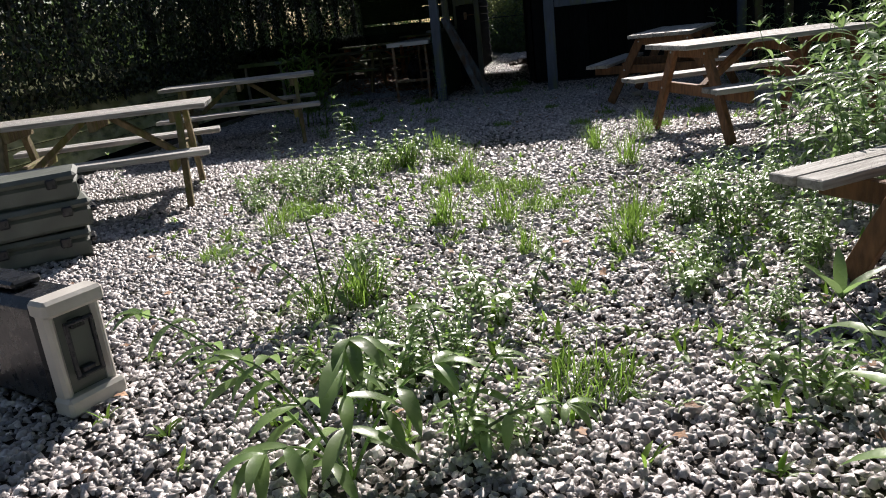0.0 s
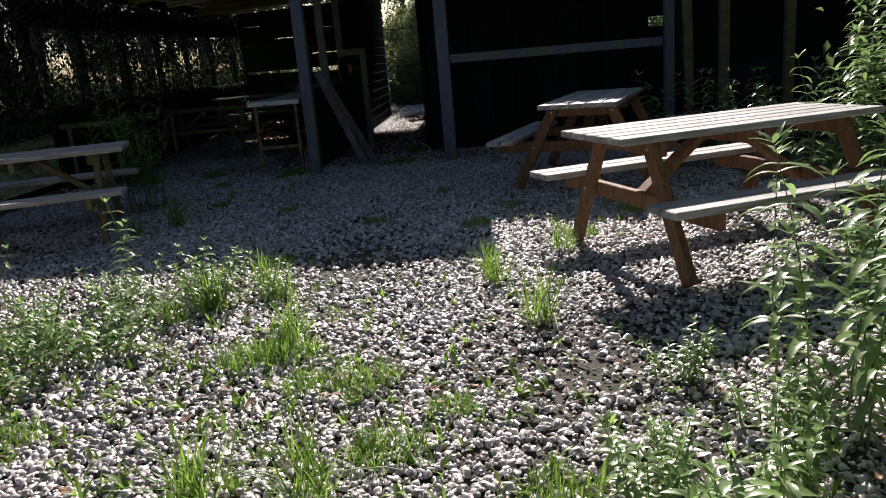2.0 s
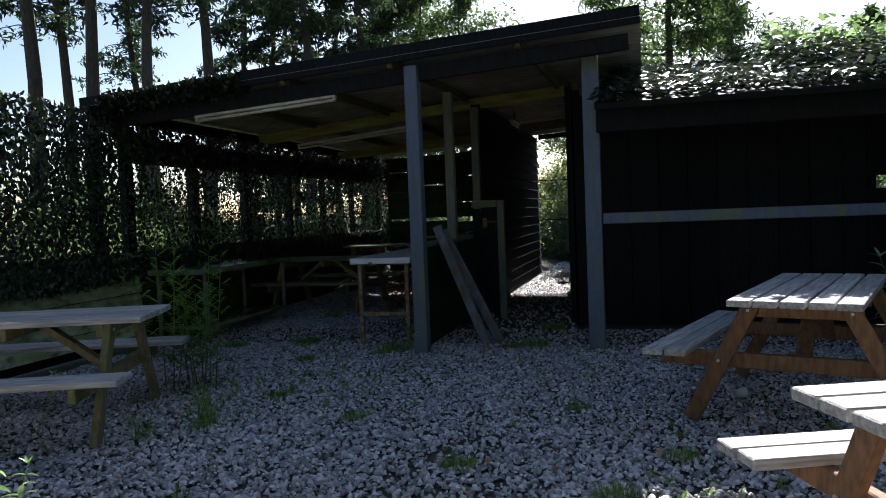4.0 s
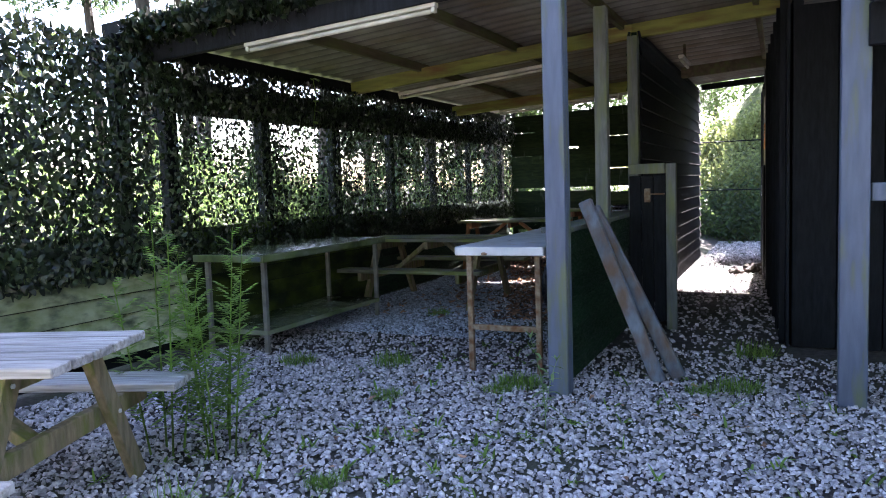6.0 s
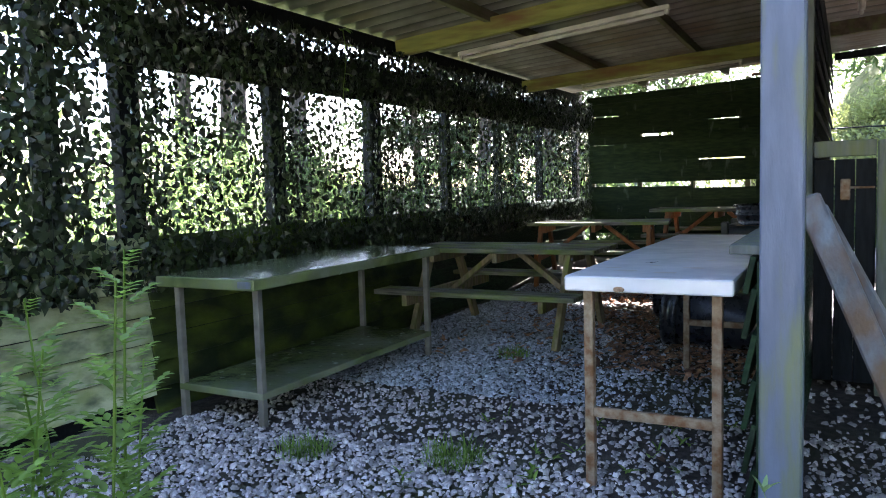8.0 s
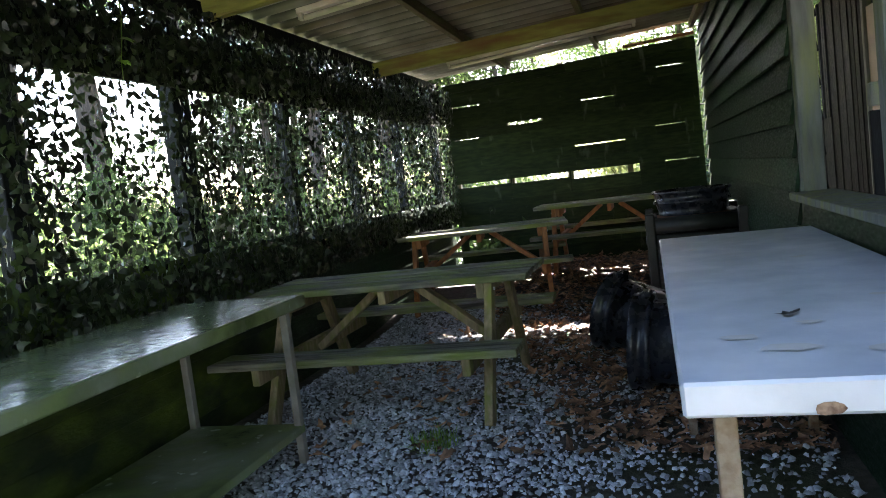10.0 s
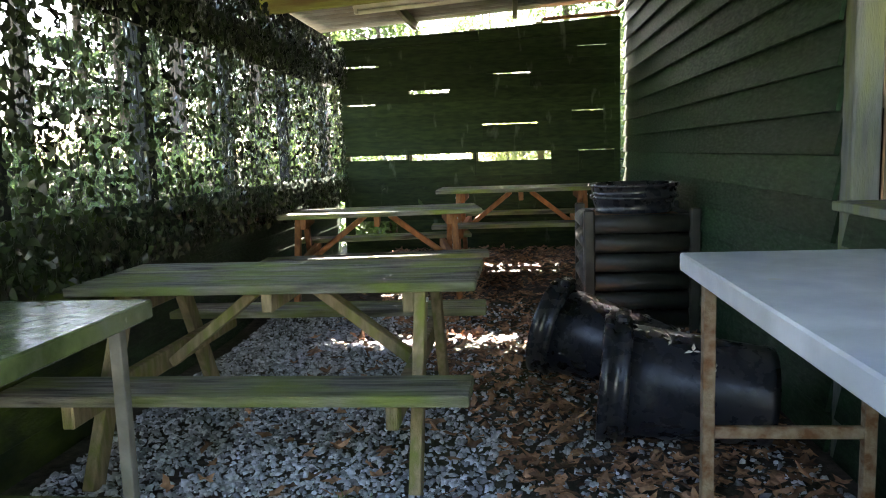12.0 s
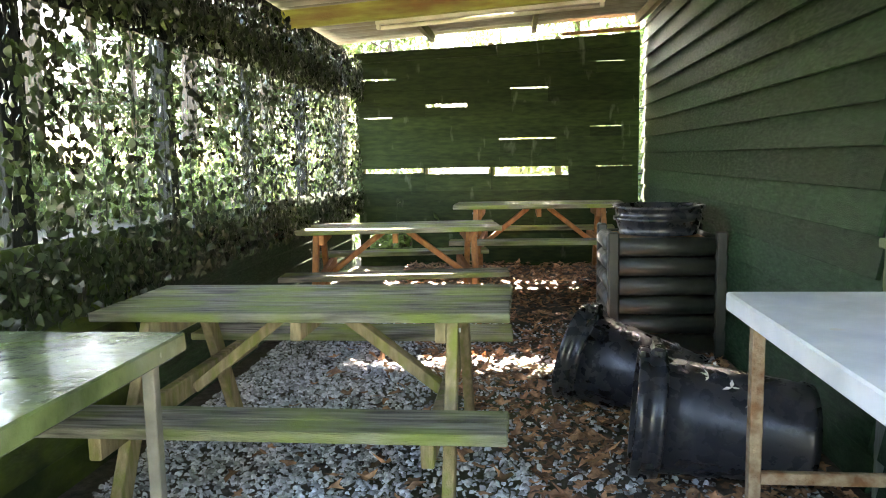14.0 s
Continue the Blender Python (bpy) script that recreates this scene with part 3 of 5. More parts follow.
picnic_table(0.955, 3.06, 0.0, 1.68, MOSSY, MOSS_LEG, "mossy wooden picnic table under the shelter roof", "shelter picnic tables")
picnic_table(0.80, 6.1, 9.0, 1.70, MOSSY, ORANGE_WOOD, "grey topped picnic table with orange brown legs", "shelter picnic tables", z=0.04)
picnic_table(2.02, 7.46, 0.0, 1.66, MOSSY, ORANGE_WOOD, "grey topped picnic table against the end wall", "shelter picnic tables", z=0.13)
picnic_table(6.66, -4.54, 20.4, 1.70, WOOD, WOOD_END, "sun bleached wooden picnic table on gravel", "yard picnic tables", z=0.03)
picnic_table(6.36, -1.81, 71.0, 1.70, WOOD, WOOD_END, "weathered wooden picnic table half in shade", "yard picnic tables", z=0.03)
picnic_table(1.46, -5.75, 22.0, 1.70, WOOD, MOSS_LEG, "weathered wooden picnic table by the net fence", "yard picnic tables")
picnic_table(1.40, -2.87, 20.0, 1.70, WOOD, MOSS_LEG, "shaded wooden picnic table beside tall weeds", "yard picnic tables")
picnic_table(7.0, -8.31, 34.0, 1.70, WOOD, WOOD_END, "sunlit wooden picnic table among leafy weeds", "yard picnic tables")


def steel_table(x0, x1, y0, y1, h, name, label, top_mat, leg_mat, shelf):
    tb = thing(name, Matrix.Translation(((x0 + x1) / 2, (y0 + y1) / 2, 0)), label, "table")
    w, d = x1 - x0, y1 - y0
    bm = bmesh.new()
    box(bm, (0, 0, h - 0.03), (w, d, 0.06), None, 0.006)
    part("tabletop", bm, top_mat, tb)
    for i in (-1, 1):
        for j in (-1, 1):
            bm = bmesh.new()
            beam(bm, (i * (w / 2 - 0.07), j * (d / 2 - 0.1), 0), (i * (w / 2 - 0.07), j * (d / 2 - 0.1), h - 0.06), 0.038, 0.038, 0.003, up=(0, 1, 0))
            part("leg", bm, leg_mat, tb)
    return tb, w, d


bench, w, d = steel_table(0.09, 0.81, 0.13, 2.12, 0.81, "steel_worktable", "algae filmed stainless steel worktable with undershelf by the net", STEEL_MOSS, GALV, True)
bm = bmesh.new()
box(bm, (0, 0, 0.17), (w - 0.1, d - 0.16, 0.04), None, 0.004)
part("undershelf", bm, STEEL_MOSS, bench)
bm = bmesh.new()
box(bm, (w / 2 - 0.06, -d / 2 - 0.003, 0.78), (0.09, 0.006, 0.035), None, 0.002)
part("maker_plate", bm, BLUE_POST, bench)
table2, w, d = steel_table(2.485, 3.12, 0.09, 2.37, 0.89, "steel_table", "dusty stainless steel table with rusty legs beside the low wall", STEEL, RUST, False)
for j in (-1, 1):
    bm = bmesh.new()
    beam(bm, (-w / 2 + 0.07, j * (d / 2 - 0.1), 0.32), (w / 2 - 0.07, j * (d / 2 - 0.1), 0.32), 0.025, 0.04)
    part("crossbar", bm, RUST, table2)
for k, (x, y, r) in enumerate(((-0.2, -0.85, 0.03), (-0.12, -0.95, 0.04), (0.05, -0.98, 0.035), (0.12, -0.8, 0.03), (-0.05, -0.75, 0.02), (0.1, 0.2, 0.02), (-0.2, 0.6, 0.015), (0.15, -0.5, 0.02))):
    radii = [r * random.uniform(0.5, 1.0) for _ in range(9)]
    vs = [(x + q * 1.7 * math.cos(i * 0.698), y + q * math.sin(i * 0.698), 0.8935) for i, q in enumerate(radii)]
    raw("stain", vs, [tuple(range(9))], CASE_WHITE, table2)
vs = [(-0.10 + 0.028 * math.cos(i * 0.63) * (0.7 + 0.3 * random.random()), -d / 2 - 0.0025, 0.842 + (0.009 + 0.005 * random.random()) * math.sin(i * 0.63)) for i in range(10)]
raw("rust_patch", vs, [tuple(range(10))], material("rust", (0.09, 0.045, 0.025), (0.30, 0.20, 0.13), 0.9, 60, 0.3, 90), table2)
# ---- side passage and huts ----
def planks(parent, along, fixed, a, b, z0, z1, w, mat, name="plank"):
    p = a
    while p < b - 0.02:
        q = min(p + w, b)
        bm = bmesh.new()
        off = random.uniform(-0.012, 0.012)
        top = z1 + random.uniform(-0.01, 0.01)
        if along == 'y':
            box(bm, (fixed + off, (p + q) / 2, (z0 + top) / 2), (0.022, q - p - 0.006, top - z0), None, 0.003)
        else:
            box(bm, ((p + q) / 2, fixed + off, (z0 + top) / 2), (q - p - 0.006, 0.022, top - z0), None, 0.003)
        part(name, bm, mat, parent)
        p = q


def passage_x(y):
    """The passage narrows: its black wall runs slightly towards the shelter."""
    return 4.575 - 0.055 * (y - 1.55)


def passage_plank(y0, y1, z0, z1, out=0.0):
    """One upright plank of the passage wall, turned along the wall."""
    bm = bmesh.new()
    ym = (y0 + y1) / 2
    box(bm, (passage_x(ym) + random.uniform(-0.01, 0.01) - out, ym, (z0 + z1) / 2), (0.022, y1 - y0, z1 - z0), Matrix.Rotation(0.055, 4, 'Z'), 0.003)
    part("plank", bm, BLACK_BOARD, wall_passage)


wall_passage = structure("wall_passage", "black stained vertical plank wall along the side passage")
for k in range(22):
    passage_plank(1.6 + k * 0.15, 1.744 + k * 0.15, 0, 2.72 + random.uniform(-0.01, 0.01))
for k in range(10):
    passage_plank(5.96 + k * 0.115, 6.07 + k * 0.115, 0, 2.72)
for k in range(10):
    passage_plank(7.1 + k * 0.15, 7.244 + k * 0.15, 0, 1.45)
for k in range(12):
    passage_plank(7.13 + k * 0.125, 7.19 + k * 0.125, 1.45, 2.61)
bm = bmesh.new()
beam(bm, (passage_x(1.66) + 0.065, 1.66, 1.31), (passage_x(7.05) + 0.065, 7.05, 1.31), 0.07, 2.62, 0)
part("wall_core", bm, BLACK_BOARD, wall_passage)
for k in range(6):
    y = 1.72 + k * 0.6
    bm = bmesh.new()
    box(bm, (passage_x(y) - 0.035, y, 1.34), (0.045, 0.05, 2.68), None, 0.004)
    part("batten", bm, BLACK_BOARD, wall_passage)

door_1 = tagged(new("door_1"), "cream painted door panel with orange notices, half covered in black", "door", kind="structure")
# the leaf lies along the slanting wall
LEAF_AT = Matrix.Translation((passage_x(5.0) - 0.03, 5.0, 0)) @ Matrix.Rotation(0.055, 4, 'Z')
bm = bmesh.new()
box(bm, (0, 0.43, 1.15), (0.03, 0.84, 2.26), None, 0.004)
part("door_leaf", bm, CREAM, door_1).matrix_basis = LEAF_AT
bm = bmesh.new()
box(bm, (-0.03, 0.3, 0.75), (0.025, 0.56, 1.36), None, 0.004)
part("lower_panel", bm, BLACK_BOARD, door_1).matrix_basis = LEAF_AT
bm = bmesh.new()
box(bm, (-0.03, 0.72, 1.12), (0.03, 0.03, 0.14), None, 0.006)
part("latch", bm, STEEL, door_1).matrix_basis = LEAF_AT
for y in (4.95, 5.92):
    bm = bmesh.new()
    box(bm, (passage_x(y) - 0.02, y, 1.2), (0.07, 0.07, 2.4), None, 0.004)
    part("door_frame", bm, GREY_POST, door_1)


def notice(y, z, text):
    ob = thing("warning_notice", LEAF_AT @ Matrix.Translation((-0.021, y, z)), "small orange notice with black lettering on the door", "sign", "door notices")
    bm = bmesh.new()
    box(bm, (0, 0, 0), (0.008, 0.44, 0.14), None, 0.002)
    part("plate", bm, ORANGE, ob)
    if text:
        cu = bpy.data.curves.new("lettering", 'FONT')
        cu.body, cu.size, cu.align_x, cu.align_y = text, 0.066, 'CENTER', 'CENTER'
        cu.materials.append(DARK_INK)
        t = new("lettering", cu)
        t.parent = ob
        t.matrix_basis = pose(-0.0055, 0, 0, 90, 0, -90)
    else:
        for k, w in ((0.035, 0.2), (-0.005, 0.28), (-0.04, 0.18)):
            bm = bmesh.new()
            box(bm, (-0.005, 0, k), (0.003, w, 0.014))
            part("lettering", bm, DARK_INK, ob)


notice(0.36, 1.86, "")
notice(0.36, 1.70, "Staff Only")

# half gate at the passage mouth and the leaning planks
gate = thing("half_gate", Matrix.Translation((3.3, 2.08, 0)), "dark half height gate with a weathered pale post and top rail", "gate")
bm = bmesh.new()
box(bm, (0.36, 0, 0.72), (0.085, 0.07, 1.44), None, 0.006)
part("gate_post", bm, GREY_POST, gate)
bm = bmesh.new()
box(bm, (0.155, 0.0, 1.40), (0.31, 0.05, 0.09), None, 0.005)
part("top_rail", bm, GREY_POST, gate)
for k in range(3):
    bm = bmesh.new()
    box(bm, (0.052 + k * 0.105, 0.02, 0.70), (0.1, 0.025, 1.28), None, 0.004)
    part("panel", bm, BLACK_BOARD, gate)
bm = bmesh.new()
box(bm, (0.16, -0.012, 1.17), (0.05, 0.035, 0.12), None, 0.006)
box(bm, (0.24, -0.012, 1.18), (0.13, 0.012, 0.012), None, 0.002)
part("latch", bm, RUST, gate)
PLANK_BLUE = material("flaking blue grey plank", (0.16, 0.19, 0.23), (0.09, 0.10, 0.12), 0.75, 8, 0.5, 40, stretch=(2, 2, 1), third=(0.12, 0.08, 0.055), third_amount=0.3, third_scale=5)
for (ax, ay), (bx, by, bz), w in (((3.82, 0.28), (3.34, 0.33, 1.18), 0.1), ((3.93, 0.42), (3.36, 0.48, 1.13), 0.1)):
    bm = bmesh.new()
    beam(bm, (ax, ay, 0.0), (bx, by, bz), 0.09, 0.05, 0.008, up=(0, 1, 0))
    tagged(part("leaning_plank", bm, PLANK_BLUE), "flaking blue grey plank leaning against the low wall", "plank", "leaning planks")

# porch hut with ivy on its roof
hut = structure("wall_hut", "black stained hut front behind a porch rail", "wall")
for x0, x1, z0, z1 in ((4.6, 7.53, 0, 2.55), (7.93, 9.0, 0, 2.55), (7.53, 7.93, 0, 1.39), (7.53, 7.93, 1.52, 2.55)):
    bm = bmesh.new()
    box(bm, ((x0 + x1) / 2, 1.66, (z0 + z1) / 2), (x1 - x0, 0.03, z1 - z0))
    part("wall_core", bm, BLACK_BOARD, hut)
planks(hut, 'x', 1.62, 4.6, 7.53, 0, 2.55, 0.3, BLACK_BOARD)
planks(hut, 'x', 1.62, 7.93, 9.0, 0, 2.55, 0.3, BLACK_BOARD)
planks(hut, 'x', 1.62, 7.53, 7.93, 0, 1.39, 0.25, BLACK_BOARD)
planks(hut, 'x', 1.62, 7.53, 7.93, 1.52, 2.55, 0.25, BLACK_BOARD)
bm = bmesh.new()
box(bm, (6.21, 0.10, 1.20), (2.46, 0.05, 0.1), None, 0.005)
part("porch_rail", bm, BLUE_POST, hut, "blue grey painted rail")
bm = bmesh.new()
box(bm, (6.25, 0.0, 2.08), (2.6, 0.06, 0.22), None, 0.005)
part("header_beam", bm, BLACK_BOARD, hut)
bm = bmesh.new()
box(bm, (7.5, 0.03, 1.05), (0.11, 0.11, 2.1), None, 0.006)
tagged(part("roof_post", bm, BLUE_POST), "dark painted porch post beside the flag", "post", "roof posts")
bm = bmesh.new()
beam(bm, (7.68, -0.2, 0), (7.60, -0.2, 3.1), 0.1, 0.09, 0.006, up=(0, 1, 0))
tagged(part("wooden_stake", bm, PURLIN), "tall rough wooden stake beside the huts", "post")

hut_roof = structure("roof_hut", "sheet roof overgrown with ivy leaves", "roof")
vs = [(4.95, -0.22, 2.2), (7.62, -0.22, 2.2), (7.62, 2.6, 2.88), (4.95, 2.6, 2.88), (4.95, 6.0, 2.2), (7.62, 6.0, 2.2)]
ob = raw("roof_sheet", vs, [(0, 1, 2, 3), (3, 2, 5, 4)], BLACK_BOARD, hut_roof)
mod = ob.modifiers.new("thickness", 'SOLIDIFY')
mod.thickness = 0.05
for x in (4.7, 7.6):
    bm = bmesh.new()
    box(bm, (x, 3.9, 1.1), (0.05, 4.5, 2.2))
    part("side_wall", bm, BLACK_BOARD, hut)

# sign hut
sign_hut = thing("sign_hut", Matrix.Translation((7.75, -0.3, 0)), "dark open fronted timber hut with a faded sign board", "hut")
for nm, c, s_, mt in (("fascia", (2.4, 0, 2.2), (4.6, 0.05, 0.55), BLACK_BOARD), ("roof", (2.4, 0.75, 2.5), (4.8, 1.7, 0.06), BLACK_BOARD), ("back_wall", (2.4, 1.5, 1.2), (4.6, 0.05, 2.4), BLACK_BOARD),
                      ("side_wall", (4.7, 0.75, 1.2), (0.05, 1.5, 2.4), BLACK_BOARD), ("low_wall", (2.4, 0.0, 0.45), (4.6, 0.05, 0.9), BLACK_BOARD)):
    bm = bmesh.new()
    box(bm, c, s_, None, 0.006)
    part(nm, bm, mt, sign_hut)
for x in (0.25, 0.95, 1.75, 3.0):
    bm = bmesh.new()
    box(bm, (x, -0.06, 1.0), (0.1, 0.09, 2.0), None, 0.006)
    part("post", bm, PURLIN, sign_hut)
for k, (w, h, z) in enumerate(((0.035, 0.13, 0), (0.05, 0.09, -0.02), (0.05, 0.09, -0.02), (0.055, 0.09, -0.02), (0.05, 0.1, 0), (0.055, 0.13, 0.01), (0.05, 0.09, -0.02))):
    bm = bmesh.new()
    box(bm, (0.62 + k * 0.085, -0.031, 2.08 + z), (w, 0.008, h), None, 0.003)
    part("print_mark", bm, YELLOW, sign_hut)

# flag hanging beside the stake
flag = thing("flag", Matrix.Translation((7.45, -0.3, 2.0)), "drooping olive green flag with yellow print on a thin pole", "flag")
vs = []
for j in range(15):
    v = j / 14
    for i in range(7):
        u = i / 6
        left = -0.05 + 0.09 * (1 - v)
        vs.append((left + u * (0.03 + 0.2 * (1 - v) ** 0.7), 0.035 * math.sin(u * 7 + v * 3) * (1.1 - v), 1.45 * v - 0.2 * (1 - v) * (u - 0.5)))
fs = [(j * 7 + i, j * 7 + i + 1, j * 7 + i + 8, j * 7 + i + 7) for j in range(14) for i in range(6)]
raw("cloth", vs[14:], [tuple(k - 14 for k in q) for q in fs[12:]], FLAG, flag, smooth=True)
# Lowest rows of the cloth, coloured pale for the sun on that corner.
raw("hem", vs[:21], fs[:12], material("flag cloth with sunlight in its colour", (0.5, 0.46, 0.2), (0.42, 0.4, 0.2), 0.8, 5, 0, translucent=0.3), flag, smooth=True)
bm = bmesh.new()
for k in range(10):
    a, b = k * 0.628, (k + 1) * 0.628
    beam(bm, (0.12 + 0.045 * math.cos(a), -0.045, 0.55 + 0.08 * math.sin(a)), (0.12 + 0.045 * math.cos(b), -0.045, 0.55 + 0.08 * math.sin(b)), 0.02, 0.006, 0)
part("print_mark", bm, YELLOW, flag)
bm = bmesh.new()
tube(bm, (0.2, 0.06, -1.99), (-0.07, 0.06, 1.5), 0.012)
part("pole", bm, BLACK_BOARD, flag)

# fence and bank beyond the passage
wire = thing("wire_fence", Matrix.Translation((0, 11.2, 0)), "green chain link fence beyond the passage", "fence")
bm = bmesh.new()
for k in range(60):
    for sgn in (-1, 1):
        x = -1 + k * 0.16
        x2 = x + sgn * 2.0
        tube(bm, (x, 0, 0), (x2, 0, 2.0), 0.0025, 3)
part("wire_mesh", bm, MESH_WIRE, wire)
for x in (0.0, 2.6, 5.2, 7.8):
    bm = bmesh.new()
    tube(bm, (x, 0.03, 0), (x, 0.03, 2.1), 0.025, 8)
    part("fence_post", bm, MESH_WIRE, wire)
for z in (1.05, 2.0):
    bm = bmesh.new()
    tube(bm, (-1, 0, z), (9, 0, z), 0.012, 6)
    part("fence_rail", bm, BLACK_BOARD, wire)

vs, fs = [], []
xs = np.linspace(1.0, 91, 61)
prof = [(11.8, 0.0), (13, 0.9), (15, 2.6), (18, 4.0), (26, 4.6), (60, 5.6), (160, 7.0)]
for y, z in prof:
    for x in xs:
        vs.append((x, y + 0.4 * math.sin(x * 0.5), z * min(1, (x - 0.8) / 3) + (0.18 * noise.noise((x * 0.4, y * 0.4, 0)) if z else -0.1)))
w = len(xs)
fs = [(j * w + i, j * w + i + 1, (j + 1) * w + i + 1, (j + 1) * w + i) for j in range(len(prof) - 1) for i in range(w - 1)]
tagged(raw("backdrop_bank", vs, fs, GRASS_BANK, smooth=True), "sunlit grassy bank behind the huts", "bank", kind="structure")


# ---- leaves, plants and trees ----
def leaf_cloud(centres, normals_spread, lo, hi, aspect=0.5, droop=0.0, fold=0.15, simple=False):
    """Many small leaves, each of four faces with a folded midrib, as vertex and face lists."""
    n = len(centres)
    L = RNG.uniform(lo, hi, n)
    W = L * aspect * RNG.uniform(0.7, 1.2, n)
    base = np.array([(0, 0, 0), (0.4, 0.5, 1), (0.4, -0.5, 1), (0.45, 0, 0), (1, 0, 0)], float)
    V = np.zeros((n, 5, 3))
    V[..., 0] = base[None, :, 0] * L[:, None]
    V[..., 1] = base[None, :, 1] * W[:, None]
    V[..., 2] = base[None, :, 2] * (fold * W)[:, None] - droop * (base[None, :, 0] ** 2) * L[:, None]
    p = RNG.normal(0, normals_spread, n) - droop * 0.4
    r = RNG.normal(0, normals_spread, n)
    c, s = np.cos(r)[:, None], np.sin(r)[:, None]
    V = np.stack([V[..., 0], V[..., 1] * c - V[..., 2] * s, V[..., 1] * s + V[..., 2] * c], -1)
    c, s = np.cos(p)[:, None], np.sin(p)[:, None]
    V = np.stack([V[..., 0] * c - V[..., 2] * s, V[..., 1], V[..., 0] * s + V[..., 2] * c], -1)
    a = RNG.random(n) * 6.283
    c, s = np.cos(a)[:, None], np.sin(a)[:, None]
    V = np.stack([V[..., 0] * c - V[..., 1] * s, V[..., 0] * s + V[..., 1] * c, V[..., 2]], -1)
    V += np.asarray(centres)[:, None, :]
    f = np.array([(0, 4, 1), (0, 2, 4)]) if simple else np.array([(0, 3, 1), (0, 2, 3), (1, 3, 4), (3, 2, 4)])
    f = (f[None] + (np.arange(n) * 5)[:, None, None]).reshape(-1, 3)
    return V.reshape(-1, 3).tolist(), f.tolist()


def bent_leaf(vs, fs, root, yaw, pitch, L, W, droop, n=5):
    """One large lance leaf: two rows of quads with a folded midrib, drooping to its tip."""
    d = Vector((math.cos(yaw) * math.cos(pitch), math.sin(yaw) * math.cos(pitch), math.sin(pitch)))
    side = Vector((-math.sin(yaw), math.cos(yaw), 0))
    k = len(vs)
    p = Vector(root)
    for i in range(n + 1):
        t = i / n
        wd = W * (math.sin(math.pi * min(1, t * 0.92 + 0.08)) ** 0.8) * (1 - 0.25 * t) + 0.0008
        up = side.cross(d) * -1
        vs += [tuple(p + side * wd + up * wd * 0.25), tuple(p), tuple(p - side * wd + up * wd * 0.25)]
        d = (d + Vector((0, 0, -droop / n))).normalized()
        p = p + d * (L / n)
    for i in range(n):
        b = k + i * 3
        fs += [(b, b + 1, b + 4, b + 3), (b + 1, b + 2, b + 5, b + 4)]


def stem_of(bm, pts, r0, r1, n=5):
    for i in range(len(pts) - 1):
        t0, t1 = i / (len(pts) - 1), (i + 1) / (len(pts) - 1)
        tube(bm, pts[i], pts[i + 1], r0 + (r1 - r0) * t0, n, r0 + (r1 - r0) * t1)


def leafy_weed(name, stems, h, leaf_l, leaf_w, lean, label, group, spread=0.1, pairs=9, mat=None, rise=(0.0, 0.6), drop=(0.5, 1.4)):
    ob = thing(name, Matrix(), label, "plant", group)
    vs, fs = [], []
    bm = bmesh.new()
    for s in range(stems):
        a = random.uniform(0, 6.28)
        hh = h * random.uniform(0.6, 1.0)
        x, y = spread * math.cos(a) * random.random(), spread * math.sin(a) * random.random()
        le = lean * random.uniform(0.3, 1)
        pts = [Vector((x + le * math.cos(a) * (t ** 2) * hh, y + le * math.sin(a) * (t ** 2) * hh, hh * t)) for t in np.linspace(0, 1, 6)]
        stem_of(bm, pts, 0.0045, 0.0015)
        for k in range(pairs):
            t = 0.15 + 0.85 * k / pairs
            i = min(4, int(t * 5))
            p = pts[i].lerp(pts[i + 1], t * 5 - i)
            for q in (0, math.pi):
                yaw = k * 1.6 + q + random.uniform(-0.4, 0.4)
                sc = (1.1 - 0.55 * abs(t - 0.6)) * random.uniform(0.7, 1.1)
                bent_leaf(vs, fs, p, yaw, random.uniform(*rise), leaf_l * sc, leaf_w * sc, random.uniform(*drop))
        for q in range(5):
            bent_leaf(vs, fs, pts[-1], q * 1.26, random.uniform(0.5, 1.1), leaf_l * 0.55, leaf_w * 0.5, 0.6)
    part("stem", bm, LEAF, ob)["kind"] = "stuff"
    raw("foliage", vs, fs, mat or LEAF, ob, smooth=True)["kind"] = "stuff"
    return ob


def grass_tuft(h, n, r, label, mat=None, wide=0.004):
    ob = thing("grass_tuft", Matrix(), label, "grass", "grass tufts")
    vs, fs = [], []
    for _ in range(n):
        a = random.uniform(0, 6.28)
        rr = r * math.sqrt(random.random())
        bent_leaf(vs, fs, (rr * math.cos(a), rr * math.sin(a), 0), random.uniform(0, 6.28), random.uniform(0.9, 1.5), h * random.uniform(0.5, 1.1), wide, random.uniform(0.2, 1.4), 4)
    raw("grass_blade", vs, fs, mat or GRASS, ob, smooth=True)["kind"] = "stuff"
    return ob


